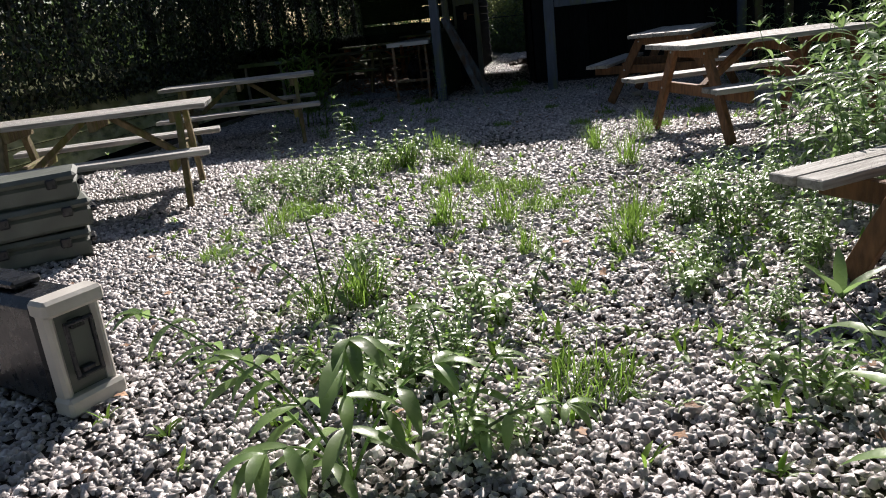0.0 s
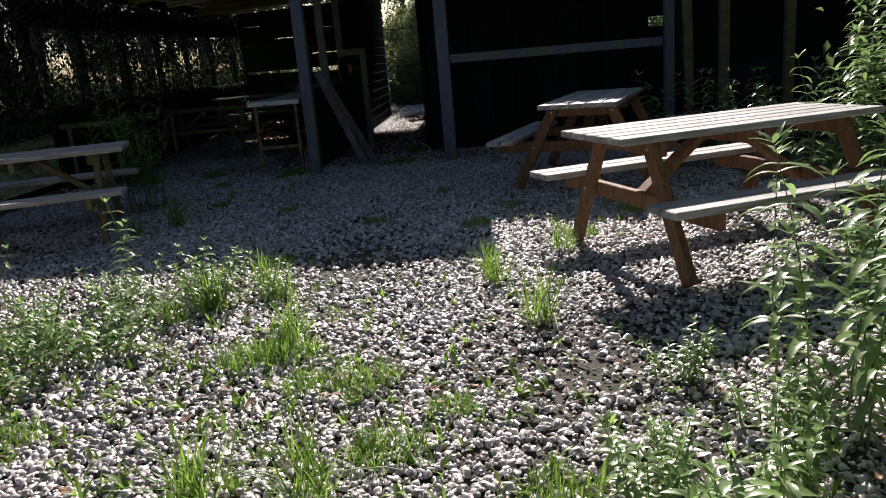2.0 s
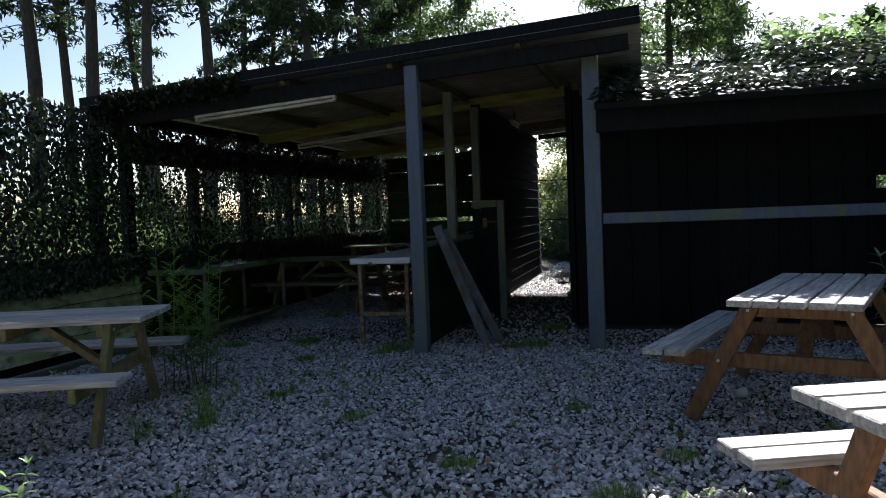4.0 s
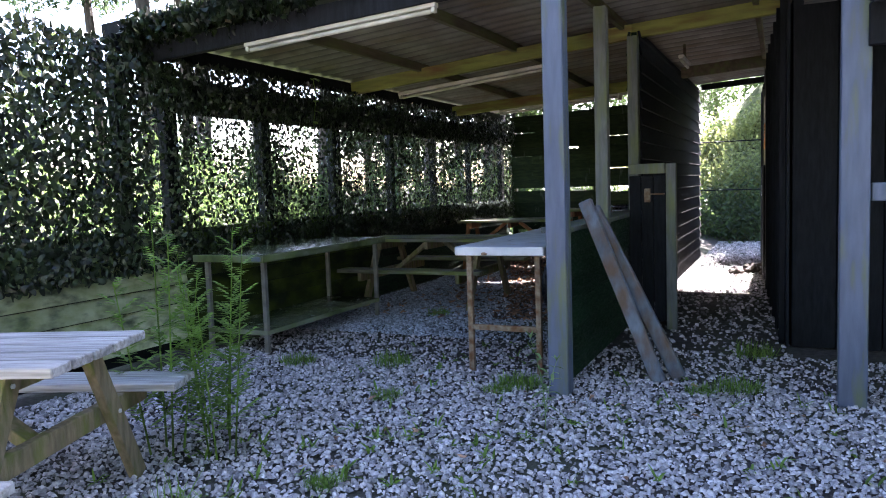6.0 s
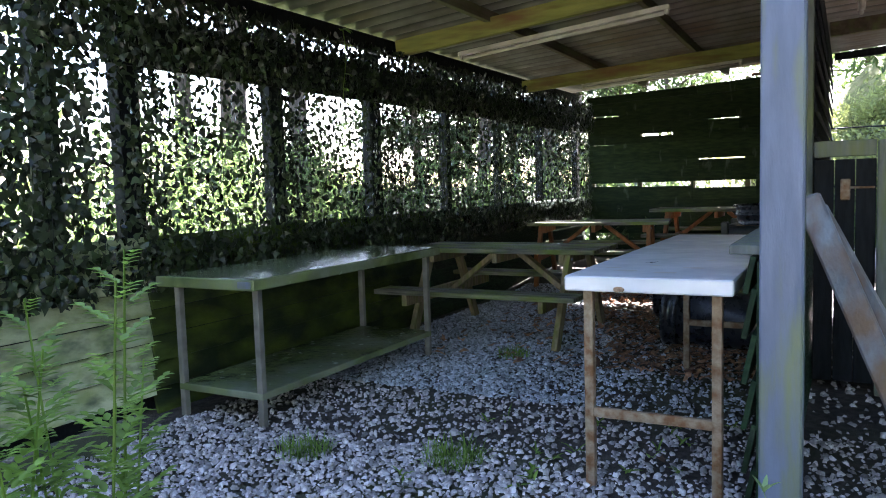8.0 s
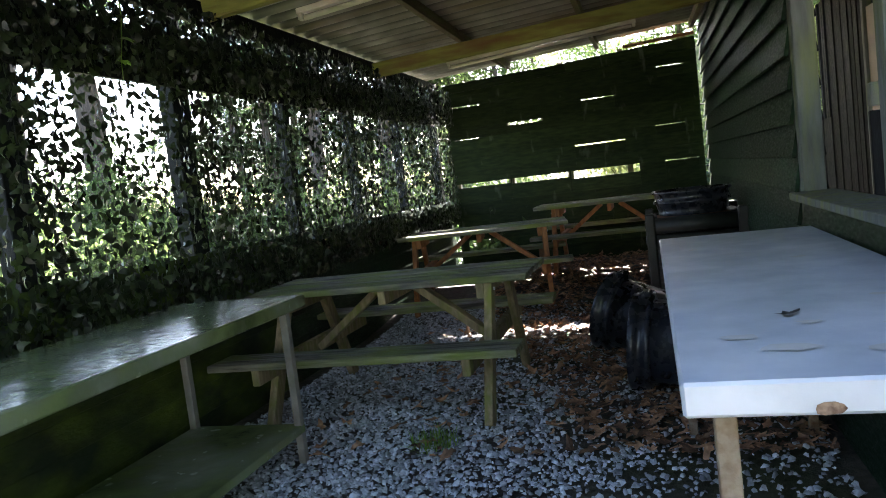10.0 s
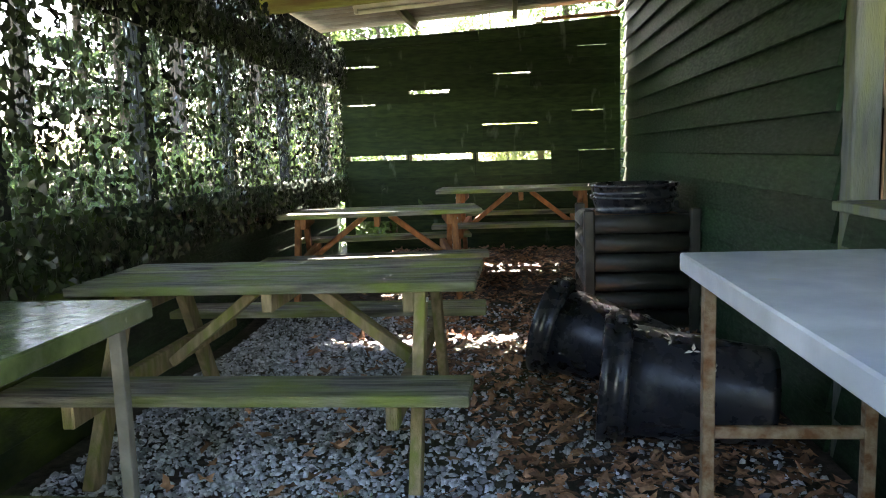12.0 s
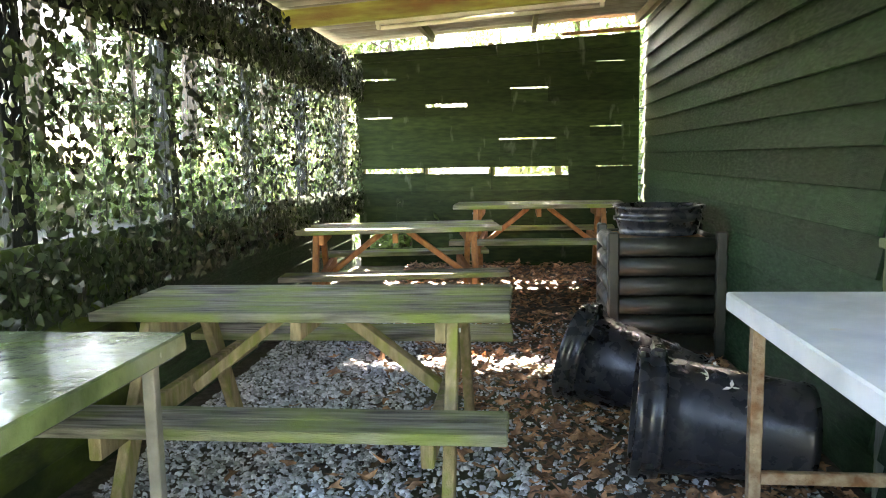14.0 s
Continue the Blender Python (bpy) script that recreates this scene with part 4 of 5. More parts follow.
def feather_weed(h, label):
    ob = thing("feathery_weed", Matrix(), label, "plant", "feathery weeds")
    vs, fs = [], []
    bm = bmesh.new()
    for s in range(4):
        a = s * 1.6 + random.random()
        hh = h * random.uniform(0.6, 1)
        pts = [Vector((0.08 * math.cos(a) + 0.12 * math.cos(a) * t, 0.08 * math.sin(a) + 0.12 * math.sin(a) * t, hh * t)) for t in np.linspace(0, 1, 6)]
        stem_of(bm, pts, 0.006, 0.003)
        for k in range(20):
            t = 0.15 + 0.85 * k / 20
            i = min(4, int(t * 5))
            p = pts[i].lerp(pts[i + 1], t * 5 - i)
            yaw = k * 2.4
            L = 0.125 * (1.15 - 0.5 * t)
            d = Vector((math.cos(yaw), math.sin(yaw), 0.75)).normalized()
            for q in range(4):
                r = p + d * (L * (q + 1) / 4) + Vector((0, 0, -0.12 * L * (q / 5) ** 2))
                for sg in (-1, 1):
                    bent_leaf(vs, fs, r, yaw + sg * 0.7, 0.5, L * 0.5 * (1 - 0.08 * q), 0.011, 0.4, 3)
            bent_leaf(vs, fs, p, yaw, 0.33, L * 1.1, 0.006, 0.4, 3)
    part("stem", bm, GRASS, ob)["kind"] = "stuff"
    raw("foliage", vs, fs, GRASS, ob, smooth=True)["kind"] = "stuff"
    return ob


def scatter(proto, spots, scale=(0.8, 1.2)):
    """Moves the first to spots[0] and copies it to the others."""
    for k, (x, y) in enumerate(spots):
        s = random.uniform(*scale)
        m = Matrix.Translation((x, y, floor_z(x, y))) @ Matrix.Rotation(random.uniform(0, 6.28), 4, 'Z')
        if k == 0:
            proto.matrix_basis = m
        else:
            c = copy_thing(proto, m)
            c.scale = (s, s, s)


random.seed(11)
tallA = leafy_weed("tall_weed", 5, 0.95, 0.15, 0.018, 0.25, "tall leafy weed with lance shaped leaves in gravel", "tall weeds", 0.14, 13)
tallB = leafy_weed("tall_weed", 3, 0.8, 0.16, 0.02, 0.3, "tall leafy weed with lance shaped leaves in gravel", "tall weeds", 0.1, 10)
scatter(tallA, [(6.35, -6.75), (6.6, -6.5), (6.75, -6.95), (6.95, -6.35), (7.3, -6.6), (6.5, -7.4), (7.45, -5.9), (7.1, -7.2), (7.9, -3.2), (8.3, -2.4), (7.7, -2.2), (8.6, -3.3), (8.0, -5.2), (7.42, -1.68), (7.86, -1.5)])
scatter(tallB, [(6.3, -6.3), (7.0, -5.75), (7.6, -6.4), (7.5, -3.6), (8.1, -1.8), (7.2, -0.75)])
shrub = leafy_weed("tall_weed", 6, 1.85, 0.15, 0.02, 0.14, "tall bright green weed standing above the table", "tall weeds", 0.2, 24)
scatter(shrub, [(8.0, -3.75), (8.35, -4.2), (8.25, -3.2), (8.6, -3.7)], (0.85, 1.05))
low = leafy_weed("low_weed", 9, 0.4, 0.085, 0.013, 0.4, "low bushy weed with narrow leaves in gravel", "low weeds", 0.16, 9)
scatter(low, [(5.9, -7.45), (5.8, -6.9), (6.0, -8.0), (6.0, -7.1), (6.1, -7.6), (6.15, -6.7), (5.75, -8.5), (5.95, -6.3), (5.7, -7.9), (5.7, -7.1),               (6.0, -9.2), (4.15, -8.1), (4.45, -8.6), (4.6, -8.85)], (0.45, 0.8))
low_b = leafy_weed("low_weed", 8, 0.24, 0.07, 0.012, 0.9, "low spreading weed with narrow leaves in gravel", "low weeds", 0.22, 8)
scatter(low_b, [(3.15, -4.9), (2.95, -5.5), (3.35, -5.3), (2.75, -5.2), (3.6, -4.95), (3.25, -6.05), (2.9, -6.3), (3.65, -4.7), (4.0, -4.9), (3.1, -5.75), (2.6, -5.6), (3.45, -5.7), (4.3, -8.95), (4.75, -8.4), (5.7, -9.0), (5.55, -8.2), (4.45, -9.0), (4.85, -9.3)], (0.7, 1.2))
big = leafy_weed("broad_weed", 4, 0.5, 0.23, 0.030, 0.8, "sprawling weed with long broad leaves before the table", "broad weeds", 0.12, 6, None, (0.0, 0.5), (0.4, 1.1))
scatter(big, [(5.95, -9.72), (6.25, -9.45)], (0.7, 0.9))


def arching_weed(base, arcs, leaf_l, leaf_w, label):
    """Broad leaved weed; each stem arches from the base by (dx, dy) and rises to its height on the way."""
    ob = thing("broad_weed", Matrix.Translation(base), label, "plant", "broad weeds")
    vs, fs = [], []
    bm = bmesh.new()
    for dx, dy, h, pairs in arcs:
        pts = [Vector((dx * t, dy * t, h * (1.9 * t - 0.95 * t * t))) for t in np.linspace(0, 1, 8)]
        stem_of(bm, pts, 0.006, 0.002)
        yaw0 = math.atan2(dy, dx)
        for k in range(pairs):
            t = 0.22 + 0.78 * k / max(1, pairs - 1)
            i = min(6, int(t * 7))
            p = pts[i].lerp(pts[i + 1], t * 7 - i)
            for side in (-1, 1):
                sc = random.uniform(0.7, 1.1) * (1.0 - 0.25 * t)
                bent_leaf(vs, fs, p, yaw0 + side * random.uniform(0.5, 1.5), random.uniform(-0.1, 0.5), leaf_l * sc, leaf_w * sc, random.uniform(0.6, 1.7), 6)
        for q in (-0.5, 0.0, 0.6):
            bent_leaf(vs, fs, pts[-1], yaw0 + q, random.uniform(0.2, 0.6), leaf_l * 0.75, leaf_w * 0.7, random.uniform(0.8, 1.8), 6)
    part("stem", bm, LEAF, ob)["kind"] = "stuff"
    raw("foliage", vs, fs, LEAF, ob, smooth=True)["kind"] = "stuff"
    return ob


arching_weed((4.46, -9.5, 0), ((-0.72, 0.33, 0.40, 5), (-0.3, 0.1, 0.34, 5), (0.07, -0.05, 0.46, 6), (0.24, 0.12, 0.30, 5), (-0.12, -0.22, 0.24, 4)), 0.19, 0.027, "sprawling weed with long broad drooping leaves in gravel")
arching_weed((4.74, -9.36, 0), ((0.12, 0.1, 0.26, 5), (0.3, -0.08, 0.2, 4), (-0.1, 0.22, 0.36, 5)), 0.13, 0.021, "broad leaved weed with pale green leaves in gravel")
arching_weed((4.05, -8.35, 0), ((-0.4, 0.05, 0.34, 6), (-0.15, 0.25, 0.46, 6), (0.15, 0.1, 0.3, 5)), 0.12, 0.018, "arching weed with small pointed leaves in gravel")
sprig = leafy_weed("weed_sprig", 1, 0.62, 0.11, 0.016, 0.2, "single stemmed weed sprig with pointed leaves", "weed sprigs", 0.02, 9)
scatter(sprig, [(3.2, -4.85), (2.55, -5.1), (3.75, -5.05), (3.0, -4.6), (1.92, -3.33), (1.45, -5.6), (3.35, -0.68), (3.7, -8.4), (3.85, -9.05), (3.4, -0.85)], (0.5, 0.85))
feather = feather_weed(1.28, "bright green feathery weed growing beside the picnic table")
scatter(feather, [(1.7, -1.82), (2.0, -1.75), (1.75, -1.5)], (0.8, 1.0))
tuft = grass_tuft(0.32, 75, 0.08, "tuft of long green grass in gravel", wide=0.0022)
scatter(tuft, [(4.7, -7.0), (4.34, -6.97), (3.75, -5.12), (5.3, -4.95), (4.15, -8.2), (4.0, -8.35), (5.27, -4.7), (5.75, -4.35), (3.6, -5.3), (4.3, -5.6), (2.35, -3.0), (2.6, -2.7), (7.3, -4.9), (7.2, -1.6), (3.95, -4.75), (4.1, -5.0), (5.5, -5.6), (4.85, -7.6), (5.35, -7.5), (3.3, -7.0)], (0.6, 1.05))
short_ = grass_tuft(0.12, 230, 0.16, "short bright green grass clump in gravel", wide=0.0019)
scatter(short_, [(4.2, -5.9), (4.35, -5.85), (5.11, -6.46), (3.5, -6.5), (3.2, -6.35), (3.3, -6.6), (5.1, -9.0), (4.9, -6.75), (5.45, -7.05), (4.5, -6.2), (5.6, -8.0), (4.75, -6.2), (2.9, -0.27), (3.0, -0.1), (4.1, 0.1), (4.3, 0.2), (3.5, -2.4), (2.7, -1.9), (5.2, -3.5),
               (5.5, -2.9), (4.4, -3.2), (5.9, -4.0), (3.9, -4.2), (4.9, -2.0), (6.4, -3.4), (1.9, 0.2), (2.3, -0.6), (1.2, 0.0), (1.35, 2.2), (4.35, 1.2), (6.0, -9.6), (3.1, -7.4)], (0.5, 1.0))

def litter(cent, lo, hi):
    """Curled, lobed dead leaves: a fan of eleven outline points round a midpoint."""
    n, k = len(cent), 11
    ang = np.linspace(0, 2 * math.pi, k, endpoint=False)
    lobes = np.array([1.25, 0.62, 0.95, 0.5, 0.85, 0.45, 0.3, 0.45, 0.85, 0.5, 0.95])
    R = RNG.uniform(lo, hi, n)[:, None] * lobes[None] * RNG.uniform(0.8, 1.2, (n, k))
    x, y = R * np.cos(ang), R * np.sin(ang) * 0.75
    z = RNG.normal(0, 6, n)[:, None] * x * x + RNG.normal(4, 8, n)[:, None] * y * y + RNG.normal(0, 0.2, n)[:, None] * x + RNG.normal(0, 0.25, n)[:, None] * y
    V = np.concatenate([np.zeros((n, 1, 3)), np.stack([x, y, z], -1)], 1)
    a = RNG.random(n) * 6.283
    c, s = np.cos(a)[:, None], np.sin(a)[:, None]
    V = np.stack([V[..., 0] * c - V[..., 1] * s, V[..., 0] * s + V[..., 1] * c, V[..., 2]], -1) + np.asarray(cent)[:, None, :]
    f = np.array([(0, i + 1, (i + 1) % k + 1) for i in range(k)])
    f = (f[None] + (np.arange(n) * (k + 1))[:, None, None]).reshape(-1, 3)
    return V.reshape(-1, 3).tolist(), f.tolist()


# small sprouts and moss between the stones
spots = []
for cx, cy, r, k in ((3.2, -5.4, 0.9, 150), (4.4, -5.8, 0.9, 90), (5.0, -6.6, 0.9, 60), (4.4, -8.6, 0.7, 110), (5.8, -7.6, 0.7, 120), (5.6, -8.9, 0.6, 50), (4.5, -7.1, 1.0, 60), (3.4, -6.6, 0.7, 70), (2.6, -1.6, 0.8, 60), (4.6, -1.0, 1.6, 50), (6.6, -3.3, 0.9, 70), (2.6, 0.2, 0.7, 30)):
    for _ in range(k):
        spots.append((cx + random.gauss(0, r * 0.6), cy + random.gauss(0, r * 0.6)))
vs, fs = [], []
for x, y in spots:
    for q in range(random.randint(4, 8)):
        bent_leaf(vs, fs, (x + random.gauss(0, 0.012), y + random.gauss(0, 0.012), floor_z(x, y) + 0.005), random.uniform(0, 6.28), random.uniform(0.3, 1.3), random.uniform(0.03, 0.09), random.uniform(0.004, 0.010), random.uniform(0.3, 1.2), 3)
tagged(raw("ground_weeds", vs, fs, GRASS, smooth=True), "small green sprouts growing between the stones", "plants", kind="stuff")

# leaf litter on the shelter floor
p = np.stack([RNG.uniform(0.6, 3.1, 6800), RNG.uniform(2.0, 8.2, 6800)], 1)
keep = RNG.random(6800) < np.where(p[:, 0] > 1.95 - 0.35 * (p[:, 1] - 2.6), 1.0, 0.12)
p = p[keep]
cent = np.column_stack([p, [floor_z(a, b) + 0.02 + 0.02 * RNG.random() for a, b in p]])
v, f = litter(cent, 0.022, 0.055)
tagged(raw("leaf_litter", v, f, DEAD_LEAF), "brown dead leaves on the shelter floor", "leaves", kind="stuff")
p = np.stack([RNG.uniform(2.2, 8.3, 420), RNG.uniform(-9.5, 0.8, 420)], 1)
cent = np.column_stack([p, np.full(len(p), 0.035)])
v, f = litter(cent, 0.015, 0.035)
tagged(raw("leaf_litter", v, f, DEAD_LEAF), "scattered dead leaves on the yard gravel", "leaves", kind="stuff")

# ivy over the hut roof and the roof edge
n = 5200
x, y = RNG.uniform(4.95, 7.65, n), RNG.uniform(-0.28, 2.7, n)
z = 2.24 + 0.24 * (y + 0.22) + np.abs(RNG.normal(0, 0.05, n)) + np.where(x > 6.6, 0.25 * RNG.random(n) * np.clip(y, 0, 1), 0)
v, f = leaf_cloud(np.column_stack([x, y, z]), 0.28, 0.05, 0.11, 0.8, 0.05, 0.05)
IVY = material("ivy leaf", (0.05, 0.065, 0.04), (0.03, 0.045, 0.025), 0.3, 4, 0, translucent=0.15, per_island=0.5, spec=0.9)
tagged(raw("ivy", v, f, IVY), "glossy ivy leaves covering the hut roof", "ivy", kind="stuff")
n = 900
x, y = RNG.uniform(6.6, 7.9, n), RNG.uniform(1.2, 3.0, n)
v, f = leaf_cloud(np.column_stack([x, y, 2.6 + 0.5 * RNG.random(n)]), 0.5, 0.06, 0.13, 0.7, 0.1)
tagged(raw("ivy", v, f, LEAF), "bright green climber standing above the hut roof", "ivy", kind="stuff")


def tree(h, crown_r, crown_lo, n, mat, label, conifer, r=0.16, leaf=(0.12, 0.28), wide=0.55):
    ob = thing("tree", Matrix(), label, "tree", "trees")
    bm = bmesh.new()
    pts = [Vector((0.15 * math.sin(i), 0.12 * math.cos(i * 1.3), h * i / 7)) for i in range(8)]
    stem_of(bm, pts, r, 0.03, 8)
    part("trunk", bm, BARK, ob)
    bm = bmesh.new()
    C = []
    for k in range(46 if conifer else 30):
        t = crown_lo + (1 - crown_lo) * (k + random.random()) / (46 if conifer else 30)
        i = min(6, int(t * 7))
        p = pts[i].lerp(pts[i + 1], t * 7 - i)
        a = random.uniform(0, 6.28)
        if conifer:
            L = crown_r * (1.08 - t) / (1.08 - crown_lo) * random.uniform(0.55, 1.1) + 0.3
            e = p + Vector((math.cos(a) * L, math.sin(a) * L, -0.12 * L + random.uniform(-0.2, 0.3)))
        else:
            L = crown_r * math.sin(math.pi * min(0.97, 0.18 + 0.8 * (t - crown_lo) / (1 - crown_lo))) * random.uniform(0.6, 1.1) + 0.3
            e = p + Vector((math.cos(a) * L, math.sin(a) * L, L * random.uniform(0.1, 0.7)))
        stem_of(bm, [p, p.lerp(e, 0.5) + Vector((0, 0, 0.08 * L)), e], 0.035 * (1.2 - t) + 0.008, 0.006, 4)
        m = int(n / (46 if conifer else 30))
        q = RNG.random(m) ** 0.7
        base = np.array(p)[None] * (1 - q[:, None]) + np.array(e)[None] * q[:, None]
        sp = (0.10 + 0.13 * L) * (wide if conifer else 1.0)
        C.append(base + RNG.normal(0, 1, (m, 3)) * (sp, sp, sp * (0.5 if conifer else 0.9)) - (0, 0, 0.12 if conifer else 0))
    part("limb", bm, BARK, ob)["kind"] = "stuff"
    v, f = leaf_cloud(np.concatenate(C), 0.7, *leaf, 0.35 if conifer else 0.6, 0.2, simple=True)
    raw("crown", v, f, mat, ob)["kind"] = "stuff"
    return ob


def place_trees(proto, spots, scale=(0.85, 1.15)):
    for k, (x, y, z) in enumerate(spots):
        m = Matrix.Translation((x, y, z)) @ Matrix.Rotation(random.uniform(0, 6.28), 4, 'Z')
        if k == 0:
            proto.matrix_basis = m
        else:
            s = random.uniform(*scale)
            copy_thing(proto, m).scale = (s, s, s)


def at(bearing, dist):
    return 5.45 + dist * math.sin(radians(bearing)), -7.8 + dist * math.cos(radians(bearing))


pineA = tree(18, 2.4, 0.46, 5600, DARK_FOLIAGE, "tall dark conifer with bare lower trunk", True, 0.25, (0.15, 0.4))
pineB = tree(15, 2.6, 0.14, 9000, DARK_FOLIAGE, "tall dark conifer with bare lower trunk", True, 0.17, (0.15, 0.38))
place_trees(pineA, [(*at(b, d), 0) for b, d in ((-38.5, 25), (-34.8, 23), (-31.5, 29), (-24.5, 31), (-20.5, 33), (-46, 32), (-36.3, 34), (-42.5, 27), (-40.6, 31))])
place_trees(pineB, [(*at(b, d), 0) for b, d in ((-27, 34), (-22.5, 36), (-18.5, 38), (-29, 38), (-25.5, 40), (-20, 42), (-16.5, 44))], (1.1, 1.4))
broad = tree(11, 3.0, 0.25, 7000, FOLIAGE, "leafy broadleaf tree with airy crown", False, 0.12, (0.12, 0.26))
place_trees(broad, [(*at(b, d), 0.5) for b, d in ((-13.2, 36), (-10.5, 40), (-16, 38), (-5.5, 46))])
spruce = tree(13, 3.6, 0.05, 15000, FOLIAGE, "light green spruce tree behind the hut roof", True, 0.16, (0.15, 0.36), 1.0)
place_trees(spruce, [(*at(1.8, 27), 1.8), (*at(5.6, 36), 3), (*at(-2.2, 38), 3)])
far_tree = tree(9, 3.6, 0.12, 8000, FOLIAGE, "rounded broadleaf tree in the distance", False, 0.15, (0.2, 0.42))
place_trees(far_tree, [(*at(14.5, 60), 4.5), (*at(18.5, 52), 4.0), (*at(21.5, 48), 4.0), (*at(24.5, 55), 4.2), (*at(28, 46), 4), (*at(33, 40), 3.5), (*at(11.5, 75), 5)])
# unseen trees added around and behind the walker to block skylight
place_trees(copy_thing(broad, Matrix()), [(13, -8, 0), (14.5, -2, 0), (12.5, -14, 0), (6, -17, 0), (2, -17.5, 0), (-4, -15, 0), (9, -16.5, 0), (-1, -17, 0), (11.5, -11, 0), (13.5, -5, 0), (4, -19, 0)])


def bush(h, r, n, mat, label):
    ob = thing("bush", Matrix(), label, "bush", "bushes")
    C = []
    bm = bmesh.new()
    for k in range(16):
        a, q = random.uniform(0, 6.28), random.uniform(0.2, 1)
        e = Vector((math.cos(a) * r * q, math.sin(a) * r * q, h * random.uniform(0.45, 1.0) * (1.1 - 0.4 * q)))
        stem_of(bm, [Vector((0.1 * math.cos(a), 0.1 * math.sin(a), 0)), e * 0.5 + Vector((0, 0, 0.1)), e], 0.015, 0.004, 4)
        m = n // 16
        C.append(np.array(e)[None] * (0.35 + 0.65 * RNG.random((m, 1)) ** 0.5) + RNG.normal(0, 0.16 * r + 0.08, (m, 3)))
    part("branch", bm, BARK, ob)["kind"] = "stuff"
    C = np.concatenate(C)
    C[:, 2] = np.abs(C[:, 2])
    v, f = leaf_cloud(C, 0.7, 0.06, 0.14, 0.55, 0.2)
    raw("foliage", v, f, mat, ob)["kind"] = "stuff"
    return ob


bushA = bush(1.6, 1.1, 3600, FOLIAGE, "leafy green bush on the bank")
place_trees(bushA, [(4.1, 12.2, -0.45), (2.9, 12.3, -0.4), (5.8, 12.5, 0.2), (6.8, 13, 0.5), (8.8, 12.8, 0.5), (10.5, 10, 0), (11.5, 5, 0), (11.8, 0.5, 0), (9.4, 13.5, 0.8),
                    (9.6, -5.0, 0), (9.9, -7.4, 0), (9.5, -2.6, 0), (9.2, -9.6, 0), (12, 14.5, 1.5), (15, 15, 2)], (0.8, 1.3))


bank_bush = bush(1.3, 1.0, 3600, SCRUB, "yellow green scrub on the sunlit bank")
place_trees(bank_bush, [(3.2, 13.2, 0.6), (4.6, 13.4, 0.9), (2.2, 13.6, 0.6), (5.8, 13.6, 1.0), (3.8, 14.6, 1.9), (2.7, 15.0, 1.5), (5.0, 15.0, 2.2), (6.6, 14.8, 2.1), (2.3, 16.6, 1.0)], (0.8, 1.2))
low_bush = bush(0.9, 0.6, 1800, FOLIAGE, "low green bush behind the end wall")
place_trees(low_bush, [(0.36, 8.95, 0), (1.0, 9.15, 0), (1.6, 9.2, 0), (2.4, 9.3, 0), (0.4, 9.2, 0), (0.75, 9.8, 0), (1.4, 9.9, 0), (2.1, 9.9, 0)], (0.8, 1.1))


tall_bush = bush(2.7, 1.3, 4200, FOLIAGE, "tall leafy bush behind the net fence")
place_trees(tall_bush, [(-3.6, 1.3, 0), (-5.5, 6.5, 0), (-6.5, 9.5, 0), (-4.8, 4.4, 0), (-8.5, 12, 0), (-7.5, 7.8, 0), (-10.5, 15, 0)], (0.9, 1.1))


hedge = bush(2.0, 1.6, 4200, FOLIAGE, "green hedge below the conifers beyond the field")
place_trees(hedge, [(*at(-35 + 2.6 * k, 25.5 + 2.2 * (k % 2)), -0.1) for k in range(9)], (0.9, 1.15))


# ---- bins, planter, cases ----
def lathe(bm, prof, n=28):
    rings = []
    for r, z in prof:
        rings.append([bm.verts.new((r * math.cos(6.28318 * i / n), r * math.sin(6.28318 * i / n), z)) for i in range(n)])
    for a, b in zip(rings, rings[1:]):
        for i in range(n):
            bm.faces.new((a[i], a[(i + 1) % n], b[(i + 1) % n], b[i]))
    return rings


def dustbin(m, label):
    m = m @ Matrix.Diagonal((1.08, 1.08, 1.12, 1))
    ob = thing("dustbin", m, label, "bin", "tipped over bins")
    bm = bmesh.new()
    R = lathe(bm, [(0.18, 0.012), (0.185, 0.0), (0.192, 0.03), (0.187, 0.04), (0.222, 0.52), (0.215, 0.52), (0.18, 0.03)])
    bm.faces.new(R[0])
    bm.faces.new(R[-1])
    part("body", bm, BLACK_PLASTIC, ob, smooth=True)
    bm = bmesh.new()
    lathe(bm, [(0.222, 0.50), (0.243, 0.505), (0.245, 0.525), (0.235, 0.53), (0.235, 0.565), (0.25, 0.572), (0.25, 0.6), (0.238, 0.605), (0.222, 0.60), (0.222, 0.5)])
    part("rim", bm, BLACK_PLASTIC, ob, smooth=True)
    for s in (-1, 1):
        bm = bmesh.new()
        box(bm, (0, s * 0.248, 0.54), (0.11, 0.035, 0.05), None, 0.01)
        part("handle", bm, BLACK_PLASTIC, ob)
    for k in range(5):
        a = random.uniform(0.6, 2.6)
        zz = random.uniform(0.1, 0.58)
        rr = 0.19 + 0.033 * zz / 0.52 + (0.034 if zz > 0.5 else 0.004)
        v, f = leaf_cloud(np.array([(0, 0, 0)] * 4), 0.3, 0.02, 0.035, 0.4)
        t = raw("dropping_mark", v, f, CASE_WHITE, ob)
        t.matrix_basis = Matrix.Translation((rr * math.cos(a), rr * math.sin(a), zz)) @ Vector((math.cos(a), math.sin(a), 0)).to_track_quat('Z', 'Y').to_matrix().to_4x4()
    return ob


def lying(rim, base, r):
    a, b = Vector(base), Vector(rim)
    q = (b - a).to_track_quat('Z', 'Y').to_matrix().to_4x4()
    return Matrix.Translation(a) @ q


